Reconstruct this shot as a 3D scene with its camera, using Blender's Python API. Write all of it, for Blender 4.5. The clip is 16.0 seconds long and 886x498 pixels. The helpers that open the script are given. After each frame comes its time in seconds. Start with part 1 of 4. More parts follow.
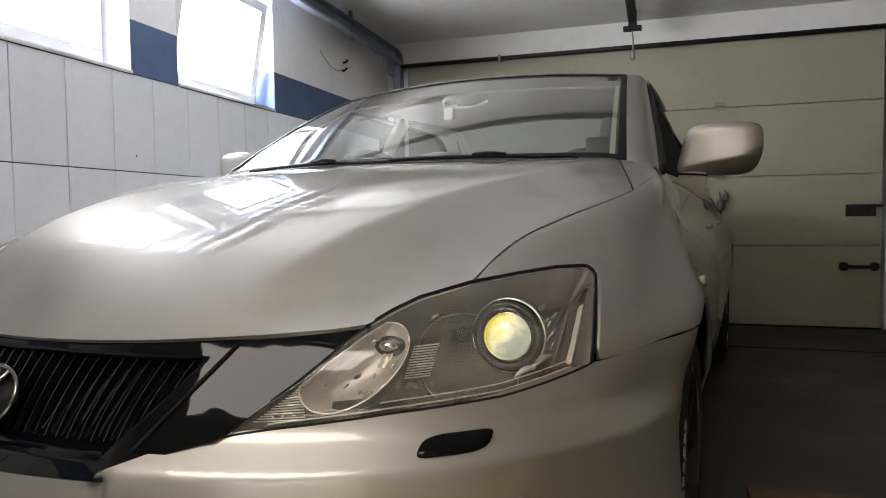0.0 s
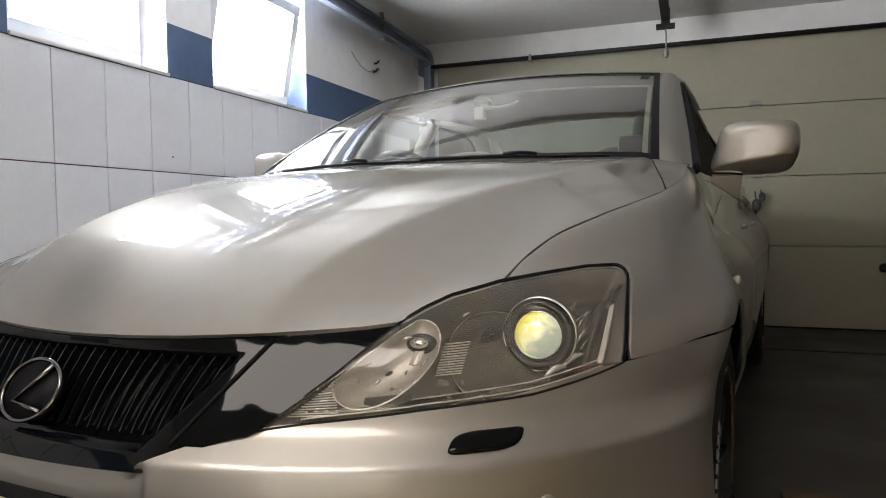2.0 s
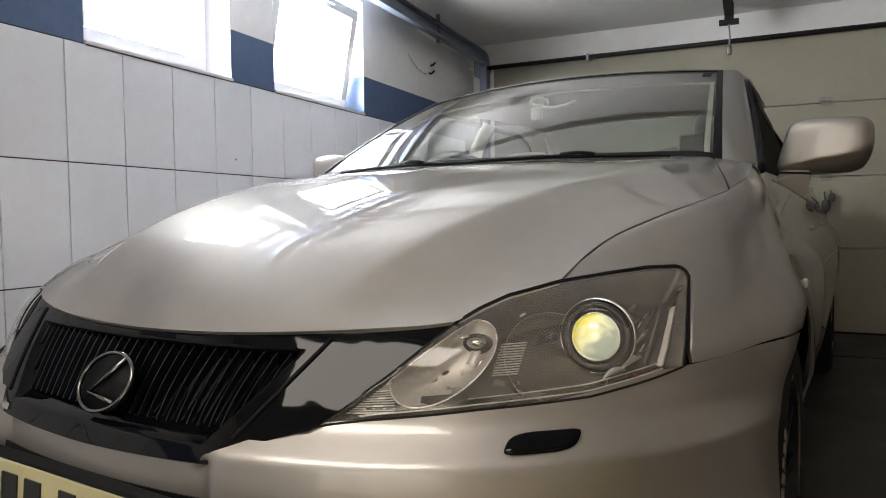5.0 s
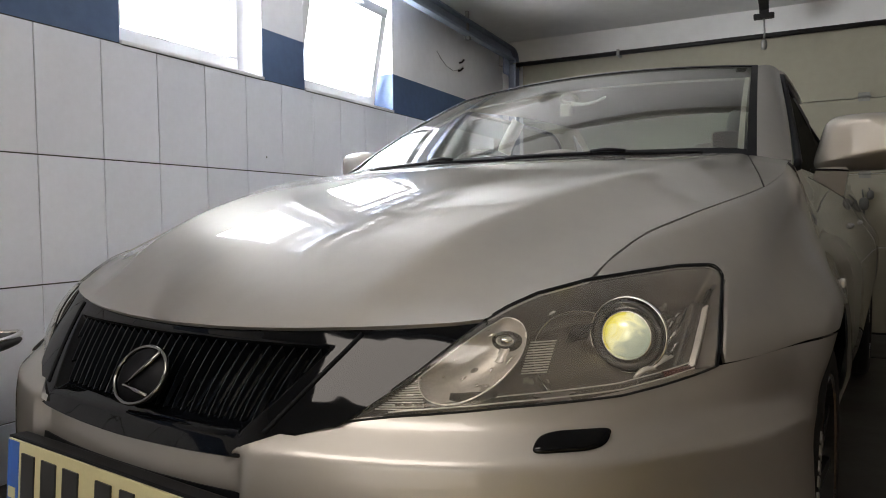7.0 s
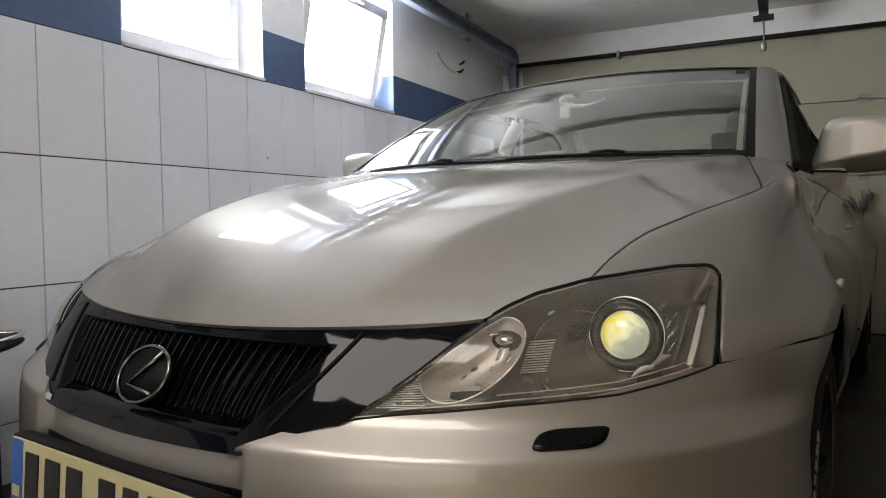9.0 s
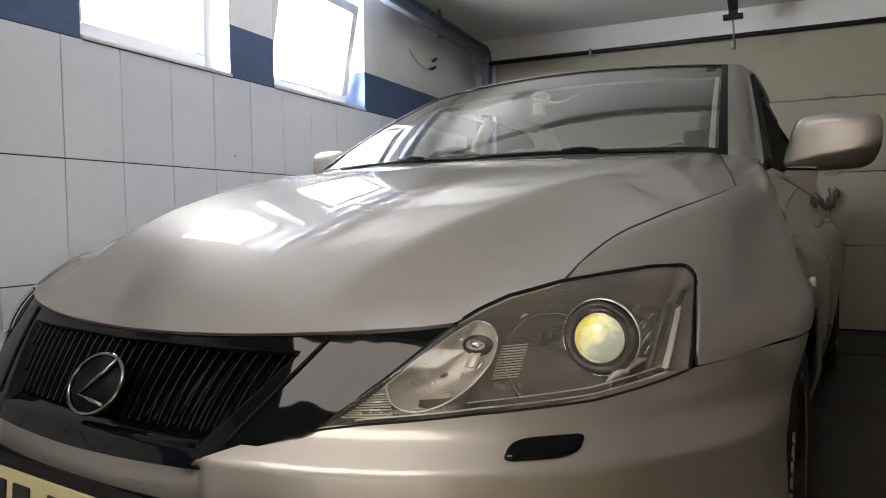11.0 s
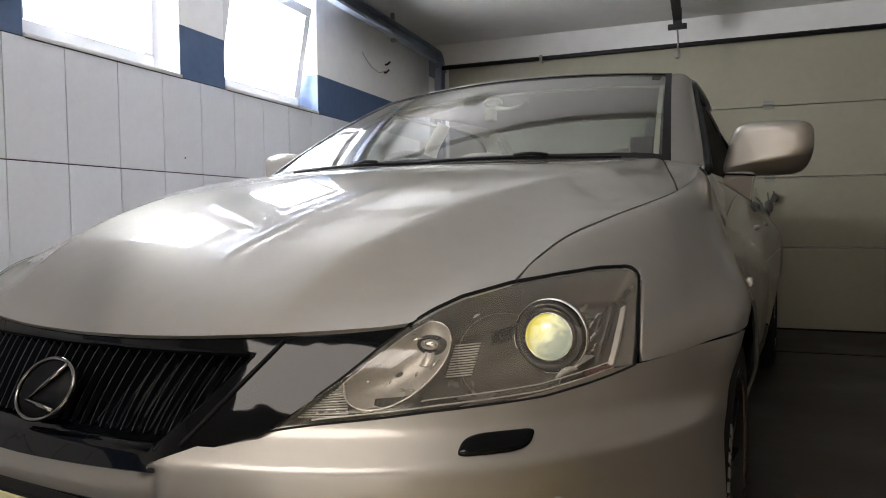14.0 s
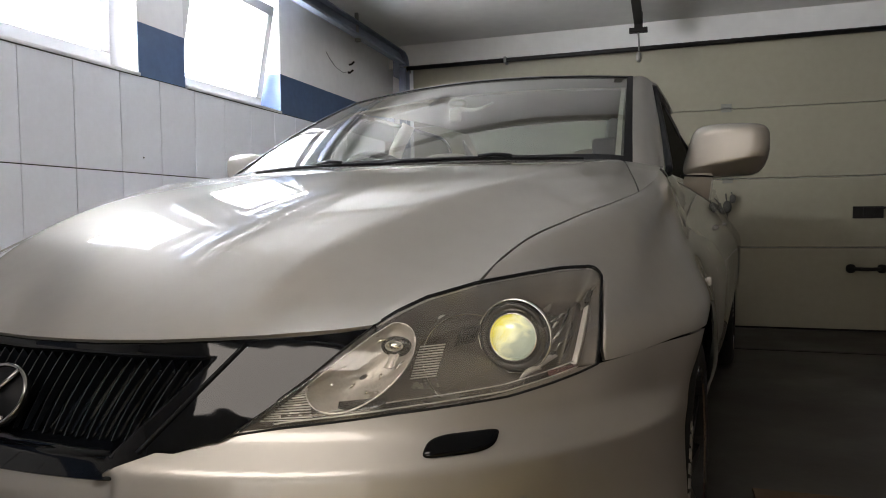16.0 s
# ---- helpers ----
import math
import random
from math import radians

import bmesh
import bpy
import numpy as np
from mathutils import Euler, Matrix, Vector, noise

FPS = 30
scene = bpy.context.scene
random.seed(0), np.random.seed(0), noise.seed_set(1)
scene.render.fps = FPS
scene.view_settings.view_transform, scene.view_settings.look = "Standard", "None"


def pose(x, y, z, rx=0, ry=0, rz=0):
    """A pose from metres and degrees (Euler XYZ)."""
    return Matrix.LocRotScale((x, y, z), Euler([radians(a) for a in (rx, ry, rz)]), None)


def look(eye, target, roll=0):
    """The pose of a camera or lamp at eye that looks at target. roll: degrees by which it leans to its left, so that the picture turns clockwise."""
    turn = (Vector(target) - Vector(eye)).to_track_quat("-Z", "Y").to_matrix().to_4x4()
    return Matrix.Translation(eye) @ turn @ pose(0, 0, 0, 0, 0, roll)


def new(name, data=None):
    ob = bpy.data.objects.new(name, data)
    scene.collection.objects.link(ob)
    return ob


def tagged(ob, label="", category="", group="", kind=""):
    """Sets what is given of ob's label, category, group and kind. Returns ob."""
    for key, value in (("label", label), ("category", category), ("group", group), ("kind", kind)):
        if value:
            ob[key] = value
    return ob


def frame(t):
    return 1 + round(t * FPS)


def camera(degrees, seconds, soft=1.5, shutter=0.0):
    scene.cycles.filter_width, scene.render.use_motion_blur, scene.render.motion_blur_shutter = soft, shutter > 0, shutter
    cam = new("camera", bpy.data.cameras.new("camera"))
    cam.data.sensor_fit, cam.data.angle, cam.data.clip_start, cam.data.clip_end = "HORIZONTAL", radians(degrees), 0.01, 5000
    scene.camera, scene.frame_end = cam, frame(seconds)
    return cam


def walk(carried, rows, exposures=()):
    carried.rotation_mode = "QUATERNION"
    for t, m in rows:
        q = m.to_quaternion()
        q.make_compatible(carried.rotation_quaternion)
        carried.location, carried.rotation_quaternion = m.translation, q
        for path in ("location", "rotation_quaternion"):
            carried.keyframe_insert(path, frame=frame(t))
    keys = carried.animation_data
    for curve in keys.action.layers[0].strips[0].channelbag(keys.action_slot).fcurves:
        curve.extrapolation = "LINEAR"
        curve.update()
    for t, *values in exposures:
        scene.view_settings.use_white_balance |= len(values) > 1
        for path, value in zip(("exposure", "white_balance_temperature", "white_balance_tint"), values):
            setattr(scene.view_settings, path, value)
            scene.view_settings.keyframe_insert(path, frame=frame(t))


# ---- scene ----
import functools

cam = camera(66.3, 16.0, soft=0.95)
ROWS = [
    (0.0, 0.0032, 0.0119, 0.8551, 87.19, 0.80, 17.38),
    (0.5, 0.0044, 0.0062, 0.8545, 87.27, 0.93, 17.91),
    (1.0, 0.0034, 0.0061, 0.8548, 87.27, 0.96, 18.53),
    (1.5, 0.0034, 0.0057, 0.8539, 87.32, 1.00, 19.30),
    (2.0, 0.0034, 0.0053, 0.8529, 87.25, 0.77, 19.90),
    (2.5, 0.0041, 0.0027, 0.8539, 87.19, 0.67, 20.65),
    (3.0, 0.0040, 0.0022, 0.8517, 87.21, 0.56, 21.15),
    (3.5, -0.0018, 0.0201, 0.8535, 87.06, 0.63, 22.18),
    (4.0, 0.0047, -0.0043, 0.8515, 87.29, 0.69, 23.01),
    (6.5, -0.0027, 0.0096, 0.8521, 87.20, 0.66, 26.39),
    (7.0, 0.0000, -0.0000, 0.8515, 87.22, 0.60, 26.88),
    (7.5, 0.0036, -0.0114, 0.8509, 87.25, 0.51, 27.42),
    (8.0, 0.0052, -0.0103, 0.8501, 87.27, 0.48, 27.23),
    (8.5, 0.0039, -0.0109, 0.8509, 87.33, 0.61, 27.35),
    (9.0, 0.0045, -0.0096, 0.8510, 87.31, 0.58, 26.90),
    (11.5, -0.0067, 0.0324, 0.8541, 87.18, 0.73, 23.95),
    (12.0, 0.0050, -0.0071, 0.8518, 87.38, 0.64, 23.09),
    (12.5, 0.0039, -0.0016, 0.8524, 87.36, 0.67, 22.52),
    (13.0, 0.0033, 0.0062, 0.8520, 87.32, 0.65, 21.82),
    (13.5, 0.0028, 0.0050, 0.8529, 87.35, 0.69, 21.13),
    (14.0, 0.0029, 0.0052, 0.8538, 87.32, 0.69, 20.77),
    (14.5, 0.0031, 0.0067, 0.8540, 87.37, 0.83, 20.40),
    (15.0, 0.0028, 0.0077, 0.8538, 87.37, 0.88, 19.96),
    (15.5, 0.0036, 0.0084, 0.8532, 87.33, 0.67, 18.75),
    (16.0, 0.0034, 0.0086, 0.8538, 87.35, 0.75, 17.84),
]
walk(cam, [(t, pose(x, y, z, rx, ry, rz)) for t, x, y, z, rx, ry, rz in ROWS],
     exposures=[(t, stops, 6500, 13) for t, stops in ((0.0, 0.96), (4.0, 1.01), (6.5, 0.78), (9.0, 0.76), (11.5, 0.81), (14.0, 0.86), (16.0, 0.85))])

# ---- light ----
world = bpy.data.worlds.new("sky")
world.use_nodes = True
scene.world = world
wn = world.node_tree.nodes
sky = wn.new("ShaderNodeTexSky")
sky.sky_type, sky.sun_disc = "NISHITA", False
sky.sun_elevation, sky.sun_rotation = radians(35), radians(200)
world.node_tree.links.new(sky.outputs[0], wn["Background"].inputs[0])
wn["Background"].inputs[1].default_value = 0.15


def area_lamp(name, m, sx, sy, watts, colour):
    lamp = bpy.data.lights.new(name, "AREA")
    lamp.shape, lamp.size, lamp.size_y, lamp.energy, lamp.color = "RECTANGLE", sx, sy, watts, colour
    ob = new(name, lamp)
    ob.matrix_world = m
    return ob


W1 = (1.757, 2.548)   # first window opening, along the wall
W2 = (2.856, 3.75)    # second window opening
WZ0, WZ1 = 1.515, 2.215
for y0, y1 in (W1, W2):
    area_lamp("window_daylight", look((-2.62, (y0 + y1) / 2, 1.80), (0, (y0 + y1) / 2, 3.1)), y1 - y0 - 0.10, 0.60, 64, (0.93, 0.96, 1.0))
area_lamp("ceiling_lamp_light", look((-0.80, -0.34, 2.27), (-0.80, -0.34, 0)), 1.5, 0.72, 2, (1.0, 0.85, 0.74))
# Unseen warm fill from the front, added to brighten the bumper.
area_lamp("front_fill_light", look((0.10, -2.66, 1.03), (0.10, 0, 0.95)), 2.16, 1.96, 9.0, (1.0, 0.86, 0.62))


# ---- materials ----
def material(name, colour, rough=0.5, metal=0.0, coat=0.0, coat_rough=0.03, spec=0.5, vary=0.0, scale=8.0, bump=0.0, bump_scale=60.0, rough_vary=0.0, each=0.0):
    m = bpy.data.materials.new(name)
    m.use_nodes = True
    nt = m.node_tree
    b = nt.nodes["Principled BSDF"]
    b.inputs["Base Color"].default_value = (*colour, 1)
    b.inputs["Roughness"].default_value = rough
    b.inputs["Metallic"].default_value = metal
    b.inputs["Coat Weight"].default_value = coat
    b.inputs["Coat Roughness"].default_value = coat_rough
    b.inputs["Specular IOR Level"].default_value = spec
    co = nt.nodes.new("ShaderNodeTexCoord")
    if vary or rough_vary:
        n1 = nt.nodes.new("ShaderNodeTexNoise")
        n1.inputs["Scale"].default_value, n1.inputs["Detail"].default_value = scale, 8
        nt.links.new(co.outputs["Object"], n1.inputs["Vector"])
        if vary:
            n2 = nt.nodes.new("ShaderNodeTexNoise")
            n2.inputs["Scale"].default_value, n2.inputs["Detail"].default_value = scale * 9, 4
            nt.links.new(co.outputs["Object"], n2.inputs["Vector"])
            add = nt.nodes.new("ShaderNodeMath")
            add.operation = "ADD"
            nt.links.new(n1.outputs[0], add.inputs[0])
            nt.links.new(n2.outputs[0], add.inputs[1])
            mr = nt.nodes.new("ShaderNodeMapRange")
            mr.inputs["From Min"].default_value, mr.inputs["From Max"].default_value = 0.6, 1.4
            mr.inputs["To Min"].default_value, mr.inputs["To Max"].default_value = 1 - vary, 1 + vary
            nt.links.new(add.outputs[0], mr.inputs["Value"])
            out = mr.outputs[0]
            if each:
                info = nt.nodes.new("ShaderNodeObjectInfo")
                er = nt.nodes.new("ShaderNodeMapRange")
                er.inputs["To Min"].default_value, er.inputs["To Max"].default_value = 1 - each, 1 + each
                nt.links.new(info.outputs["Random"], er.inputs["Value"])
                mu = nt.nodes.new("ShaderNodeMath")
                mu.operation = "MULTIPLY"
                nt.links.new(out, mu.inputs[0])
                nt.links.new(er.outputs[0], mu.inputs[1])
                out = mu.outputs[0]
            mx = nt.nodes.new("ShaderNodeVectorMath")
            mx.operation = "SCALE"
            mx.inputs[0].default_value = colour
            nt.links.new(out, mx.inputs["Scale"])
            nt.links.new(mx.outputs[0], b.inputs["Base Color"])
        if rough_vary:
            rr = nt.nodes.new("ShaderNodeMapRange")
            rr.inputs["From Min"].default_value, rr.inputs["From Max"].default_value = 0.3, 0.7
            rr.inputs["To Min"].default_value, rr.inputs["To Max"].default_value = max(rough - rough_vary, 0.02), rough + rough_vary
            nt.links.new(n1.outputs[0], rr.inputs["Value"])
            nt.links.new(rr.outputs[0], b.inputs["Roughness"])
    if bump:
        n3 = nt.nodes.new("ShaderNodeTexNoise")
        n3.inputs["Scale"].default_value, n3.inputs["Detail"].default_value = bump_scale, 6
        nt.links.new(co.outputs["Object"], n3.inputs["Vector"])
        bp = nt.nodes.new("ShaderNodeBump")
        bp.inputs["Strength"].default_value, bp.inputs["Distance"].default_value = bump, 0.002
        nt.links.new(n3.outputs[0], bp.inputs["Height"])
        nt.links.new(bp.outputs[0], b.inputs["Normal"])
    return m


def clear(name, tint, ior=1.5, rough=0.0, gain=1.8, f90=1.0):
    """Thin clear pane: see-through, with a gloss that grows at grazing angles."""
    m = bpy.data.materials.new(name)
    m.use_nodes = True
    nt = m.node_tree
    nt.nodes.remove(nt.nodes["Principled BSDF"])
    tr, gl, mx, fr = (nt.nodes.new(k) for k in ("ShaderNodeBsdfTransparent", "ShaderNodeBsdfGlossy", "ShaderNodeMixShader", "ShaderNodeLayerWeight"))
    pw, ma = nt.nodes.new("ShaderNodeMath"), nt.nodes.new("ShaderNodeMath")
    pw.operation, ma.operation = "POWER", "MULTIPLY_ADD"
    f0 = ((ior - 1) / (ior + 1)) ** 2 * gain
    pw.inputs[1].default_value, ma.inputs[1].default_value, ma.inputs[2].default_value = 5.0, f90 - f0, f0
    tr.inputs[0].default_value = (*tint, 1)
    gl.inputs["Roughness"].default_value = rough
    fr.inputs[0].default_value = 0.5
    nt.links.new(fr.outputs["Facing"], pw.inputs[0])
    nt.links.new(pw.outputs[0], ma.inputs[0])
    nt.links.new(ma.outputs[0], mx.inputs[0])
    nt.links.new(tr.outputs[0], mx.inputs[1])
    nt.links.new(gl.outputs[0], mx.inputs[2])
    nt.links.new(mx.outputs[0], nt.nodes["Material Output"].inputs[0])
    return m


PAINT = material("silver_paint", (0.405, 0.385, 0.355), 0.46, 0.86, 0.9, 0.012, spec=0.1, vary=0.03, scale=3, bump=0.02, bump_scale=900)
PAINT.node_tree.nodes["Principled BSDF"].inputs["Specular Tint"].default_value = (0.3, 0.3, 0.3, 1)
BLACKGLOSS = material("black_gloss", (0.002, 0.0025, 0.0035), 0.7, 0, 0.48, 0.03, spec=0.0, vary=0.2, scale=5, bump=0.7, bump_scale=11)
gt = BLACKGLOSS.node_tree
for nd in [n for n in gt.nodes if n.bl_idname == "ShaderNodeBump"]:
    nd.inputs["Strength"].default_value = 0.8
    nd.inputs["Height"].links[0].from_node.inputs["Detail"].default_value = 1.5
    gt.links.new(nd.outputs[0], gt.nodes["Principled BSDF"].inputs["Coat Normal"])
BLACK = material("black_plastic", (0.005, 0.0055, 0.007), 0.5, spec=0.12, vary=0.25, scale=20, bump=0.1, bump_scale=400)
SLAT = material("slat_edge", (0.006, 0.008, 0.011), 0.3, 0.0, spec=0.4, vary=0.2, scale=20)
RUBBER = material("rubber", (0.011, 0.011, 0.011), 0.75, spec=0.2, vary=0.3, scale=30, bump=0.3, bump_scale=300)
CHROME = material("chrome", (0.75, 0.74, 0.72), 0.10, 1.0, rough_vary=0.05)
BADGE = material("badge_chrome", (0.20, 0.195, 0.19), 0.12, 1.0, rough_vary=0.05)
SATIN = material("satin_bezel", (0.200, 0.182, 0.162), 0.26, 0.55, vary=0.04, scale=12, rough_vary=0.03)
BOWL = material("bowl_reflector", (0.50, 0.475, 0.435), 0.34, 0.30, vary=0.16, scale=28, rough_vary=0.08)
SHROUD = material("dark_shroud", (0.030, 0.027, 0.024), 0.22, 0.2, 0.4, vary=0.1, scale=20)
HAZE = material("hazy_reflector", (0.55, 0.53, 0.49), 0.38, 0.25, vary=0.14, scale=35, rough_vary=0.1)
REFLECTOR = material("reflector", (0.84, 0.81, 0.76), 0.25, 0.45, vary=0.08, scale=30, rough_vary=0.08)
def hazed(m, colour, low, high, scale):
    """A thin uneven pale film over a clear material."""
    nt = m.node_tree
    last = nt.nodes["Material Output"].inputs["Surface"].links[0].from_socket
    film, noise, span, mix = (nt.nodes.new(k) for k in ("ShaderNodeBsdfDiffuse", "ShaderNodeTexNoise", "ShaderNodeMapRange", "ShaderNodeMixShader"))
    film.inputs["Color"].default_value = (*colour, 1)
    noise.inputs["Scale"].default_value = scale
    span.inputs["From Min"].default_value, span.inputs["From Max"].default_value = 0.35, 0.75
    span.inputs["To Min"].default_value, span.inputs["To Max"].default_value = low, high
    nt.links.new(noise.outputs[0], span.inputs[0])
    nt.links.new(span.outputs[0], mix.inputs[0])
    nt.links.new(last, mix.inputs[1])
    nt.links.new(film.outputs[0], mix.inputs[2])
    nt.links.new(mix.outputs[0], nt.nodes["Material Output"].inputs["Surface"])
    return m


# The film covers lens clouding and paints in the veil of reflections.
LENS = hazed(clear("lens_clear", (0.95, 0.94, 0.92), 1.45, 0.01), (0.82, 0.80, 0.76), 0.025, 0.09, 14)
RIBBED = material("ribbed_plastic", (0.62, 0.60, 0.55), 0.22, 0.2, 0.5, vary=0.1, scale=40)
GLASS = hazed(clear("windscreen_glass", (0.72, 0.80, 0.76), 1.5), (0.85, 0.80, 0.70), 0.018, 0.055, 3)
# One glass in two copies: blackened for the shaded side, cleared for the lit.
GLASS_SHADED = clear("side_glass", (0.02, 0.022, 0.02), 1.5, f90=0.07)
GLASS_LIT = clear("side_glass_lit", (0.45, 0.47, 0.45), 1.5, f90=0.3)
PANE = clear("window_glass", (0.95, 0.97, 0.97), 1.45)
INTERIOR = material("interior_dark", (0.035, 0.034, 0.033), 0.7, vary=0.2, scale=15, bump=0.2, bump_scale=200)
LEATHER = material("leather_beige", (0.21, 0.185, 0.15), 0.55, vary=0.12, scale=10, bump=0.3, bump_scale=150)
LINER = material("headliner", (0.50, 0.45, 0.38), 0.9, vary=0.06, scale=20, bump=0.2, bump_scale=300)
PLATE = material("plate_cream", (0.50, 0.46, 0.26), 0.35, vary=0.05, scale=20)
PLATEBAND = material("plate_blue", (0.02, 0.10, 0.40), 0.35, vary=0.08, scale=20)
INK = material("plate_black", (0.012, 0.012, 0.012), 0.4, vary=0.1, scale=20)
ALLOY = material("dark_alloy", (0.010, 0.010, 0.010), 0.5, 0.2, spec=0.2, vary=0.1, scale=20)
TYREWHITE = material("tyre_lettering", (0.22, 0.215, 0.20), 0.7, vary=0.2, scale=50)
CONCRETE = material("concrete_floor", (0.034, 0.028, 0.022), 0.55, vary=0.28, scale=1.7, bump=0.25, bump_scale=35, rough_vary=0.14)
PLASTER = material("white_plaster", (0.88, 0.885, 0.90), 0.85, vary=0.05, scale=2.0, bump=0.25, bump_scale=110)
BLUE = material("blue_paint", (0.075, 0.125, 0.24), 0.5, vary=0.14, scale=3.0, bump=0.15, bump_scale=90)
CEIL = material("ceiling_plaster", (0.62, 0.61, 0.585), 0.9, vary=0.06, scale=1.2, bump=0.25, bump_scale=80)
TILE = material("wall_tile", (0.84, 0.87, 0.95), 0.16, 0, 0.3, 0.05, vary=0.035, scale=5, each=0.03, rough_vary=0.05)
# Darker than DULL only to cut bounce light onto the car's right side.
SHADY = material("bounce_cut_wall", (0.20, 0.178, 0.15), 0.9, vary=0.2, scale=3, bump=0.3, bump_scale=60)
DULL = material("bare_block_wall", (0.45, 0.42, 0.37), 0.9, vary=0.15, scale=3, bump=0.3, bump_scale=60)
DARKBAND = material("dark_band_brown", (0.055, 0.030, 0.026), 0.7, vary=0.35, scale=2.5, bump=0.2)
GROUT = material("dark_grout", (0.035, 0.034, 0.032), 0.9, vary=0.25, scale=20, bump=0.3)
DOORW = material("door_cream", (0.285, 0.266, 0.20), 0.45, vary=0.06, scale=2.2, bump=0.18, bump_scale=220)
STEEL = material("track_steel", (0.25, 0.29, 0.37), 0.45, 0.6, vary=0.18, scale=8, rough_vary=0.1)
DARKSTEEL = material("dark_steel", (0.016, 0.015, 0.0145), 0.55, 0.2, spec=0.3, vary=0.25, scale=12)
UPVC = material("window_frame_white", (0.70, 0.70, 0.71), 0.35, vary=0.03, scale=6)
ZINC = material("hinge_zinc", (0.25, 0.25, 0.23), 0.45, 0.7, vary=0.15, scale=30)
CORD = material("cord_grey", (0.07, 0.068, 0.06), 0.85, vary=0.15, scale=40)
OCHRE = material("ochre_bounce", (0.62, 0.51, 0.25), 0.45, vary=0.12, scale=4, bump=0.1)
MAT = material("brown_mat", (0.13, 0.085, 0.05), 0.95, vary=0.25, scale=30, bump=0.5, bump_scale=250)
REDREF = material("red_reflector", (0.09, 0.018, 0.014), 0.2, 0, 0.3, vary=0.2, scale=60)
# Unlit lens: its yellow-green reflection is a colour ramp, brightened by emission.
AMBER = material("projector_painted_glow", (0.8, 0.72, 0.2), 0.12, 0.1, 1.0, 0.01)
nt = AMBER.node_tree
nz, tc, gr, rp, ad = (nt.nodes.new(k) for k in ("ShaderNodeTexNoise", "ShaderNodeTexCoord", "ShaderNodeSeparateXYZ", "ShaderNodeValToRGB", "ShaderNodeMath"))
nz.inputs["Scale"].default_value, nz.inputs["Distortion"].default_value = 26, 1.5
nt.links.new(tc.outputs["Generated"], gr.inputs[0])
nt.links.new(tc.outputs["Object"], nz.inputs["Vector"])
ad.operation = "MULTIPLY_ADD"
ad.inputs[1].default_value = 0.9
nt.links.new(nz.outputs[0], ad.inputs[0])
sx = nt.nodes.new("ShaderNodeMath")
sx.operation = "MULTIPLY_ADD"
sx.inputs[1].default_value = -0.55
nt.links.new(gr.outputs["Z"], sx.inputs[0])
nt.links.new(gr.outputs["X"], sx.inputs[2])
nt.links.new(sx.outputs[0], ad.inputs[2])
rp.color_ramp.elements[0].position, rp.color_ramp.elements[0].color = 0.30, (0.82, 0.74, 0.12, 1)
rp.color_ramp.elements[1].position, rp.color_ramp.elements[1].color = 0.95, (0.42, 0.47, 0.36, 1)
mid = rp.color_ramp.elements.new(0.62)
mid.color = (0.92, 0.92, 0.55, 1)
nt.links.new(ad.outputs[0], rp.inputs[0])
nt.links.new(rp.outputs[0], nt.nodes["Principled BSDF"].inputs["Base Color"])
nt.links.new(rp.outputs[0], nt.nodes["Principled BSDF"].inputs["Emission Color"])
nt.nodes["Principled BSDF"].inputs["Emission Strength"].default_value = 0.35
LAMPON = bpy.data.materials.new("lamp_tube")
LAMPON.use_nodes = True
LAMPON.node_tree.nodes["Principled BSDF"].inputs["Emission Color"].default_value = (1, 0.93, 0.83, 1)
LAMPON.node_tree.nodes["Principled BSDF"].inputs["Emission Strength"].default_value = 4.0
# Faint glow for the panel added over the car.
PANELFAINT = bpy.data.materials.new("faint_panel")
PANELFAINT.use_nodes = True
PANELFAINT.node_tree.nodes["Principled BSDF"].inputs["Emission Color"].default_value = (1, 0.93, 0.83, 1)
PANELFAINT.node_tree.nodes["Principled BSDF"].inputs["Emission Strength"].default_value = 0.1
PANELFAINT.node_tree.nodes["Principled BSDF"].inputs["Base Color"].default_value = (0.30, 0.29, 0.27, 1)


# ---- mesh helpers ----
def part(name, bm, mat, parent, label="", smooth=False):
    me = bpy.data.meshes.new(name)
    bm.to_mesh(me)
    bm.free()
    me.materials.append(mat)
    if smooth:
        me.polygons.foreach_set("use_smooth", [True] * len(me.polygons))
    ob = new(name, me)
    ob.parent = parent
    if label:
        ob["label"] = label
    return ob


def sheet(name, fn, nu, nv, mat, parent, label="", thick=0.0, inside=None, closed_u=False):
    """A smooth skin fn(u, v), u and v from 0 to 1, with thickness laid towards the inside point."""
    verts = [fn(i / nu, j / nv) for j in range(nv + 1) for i in range(nu + 1)]
    faces = [(j * (nu + 1) + i, j * (nu + 1) + i + 1, (j + 1) * (nu + 1) + i + 1, (j + 1) * (nu + 1) + i) for j in range(nv) for i in range(nu)]
    bm = bmesh.new()
    vs = [bm.verts.new(v) for v in verts]
    for f in faces:
        bm.faces.new([vs[k] for k in f])
    bmesh.ops.remove_doubles(bm, verts=bm.verts, dist=1e-5)
    bm.normal_update()
    if inside:
        c = Vector(inside)
        if sum((f.calc_center_median() - c).dot(f.normal) * f.calc_area() for f in bm.faces) < 0:
            bmesh.ops.reverse_faces(bm, faces=bm.faces)
    for e in bm.edges:
        e.smooth = not e.is_boundary
    ob = part(name, bm, mat, parent, label, True)
    if thick:
        so = ob.modifiers.new("thickness", "SOLIDIFY")
        so.thickness, so.offset = thick, -1
    return ob


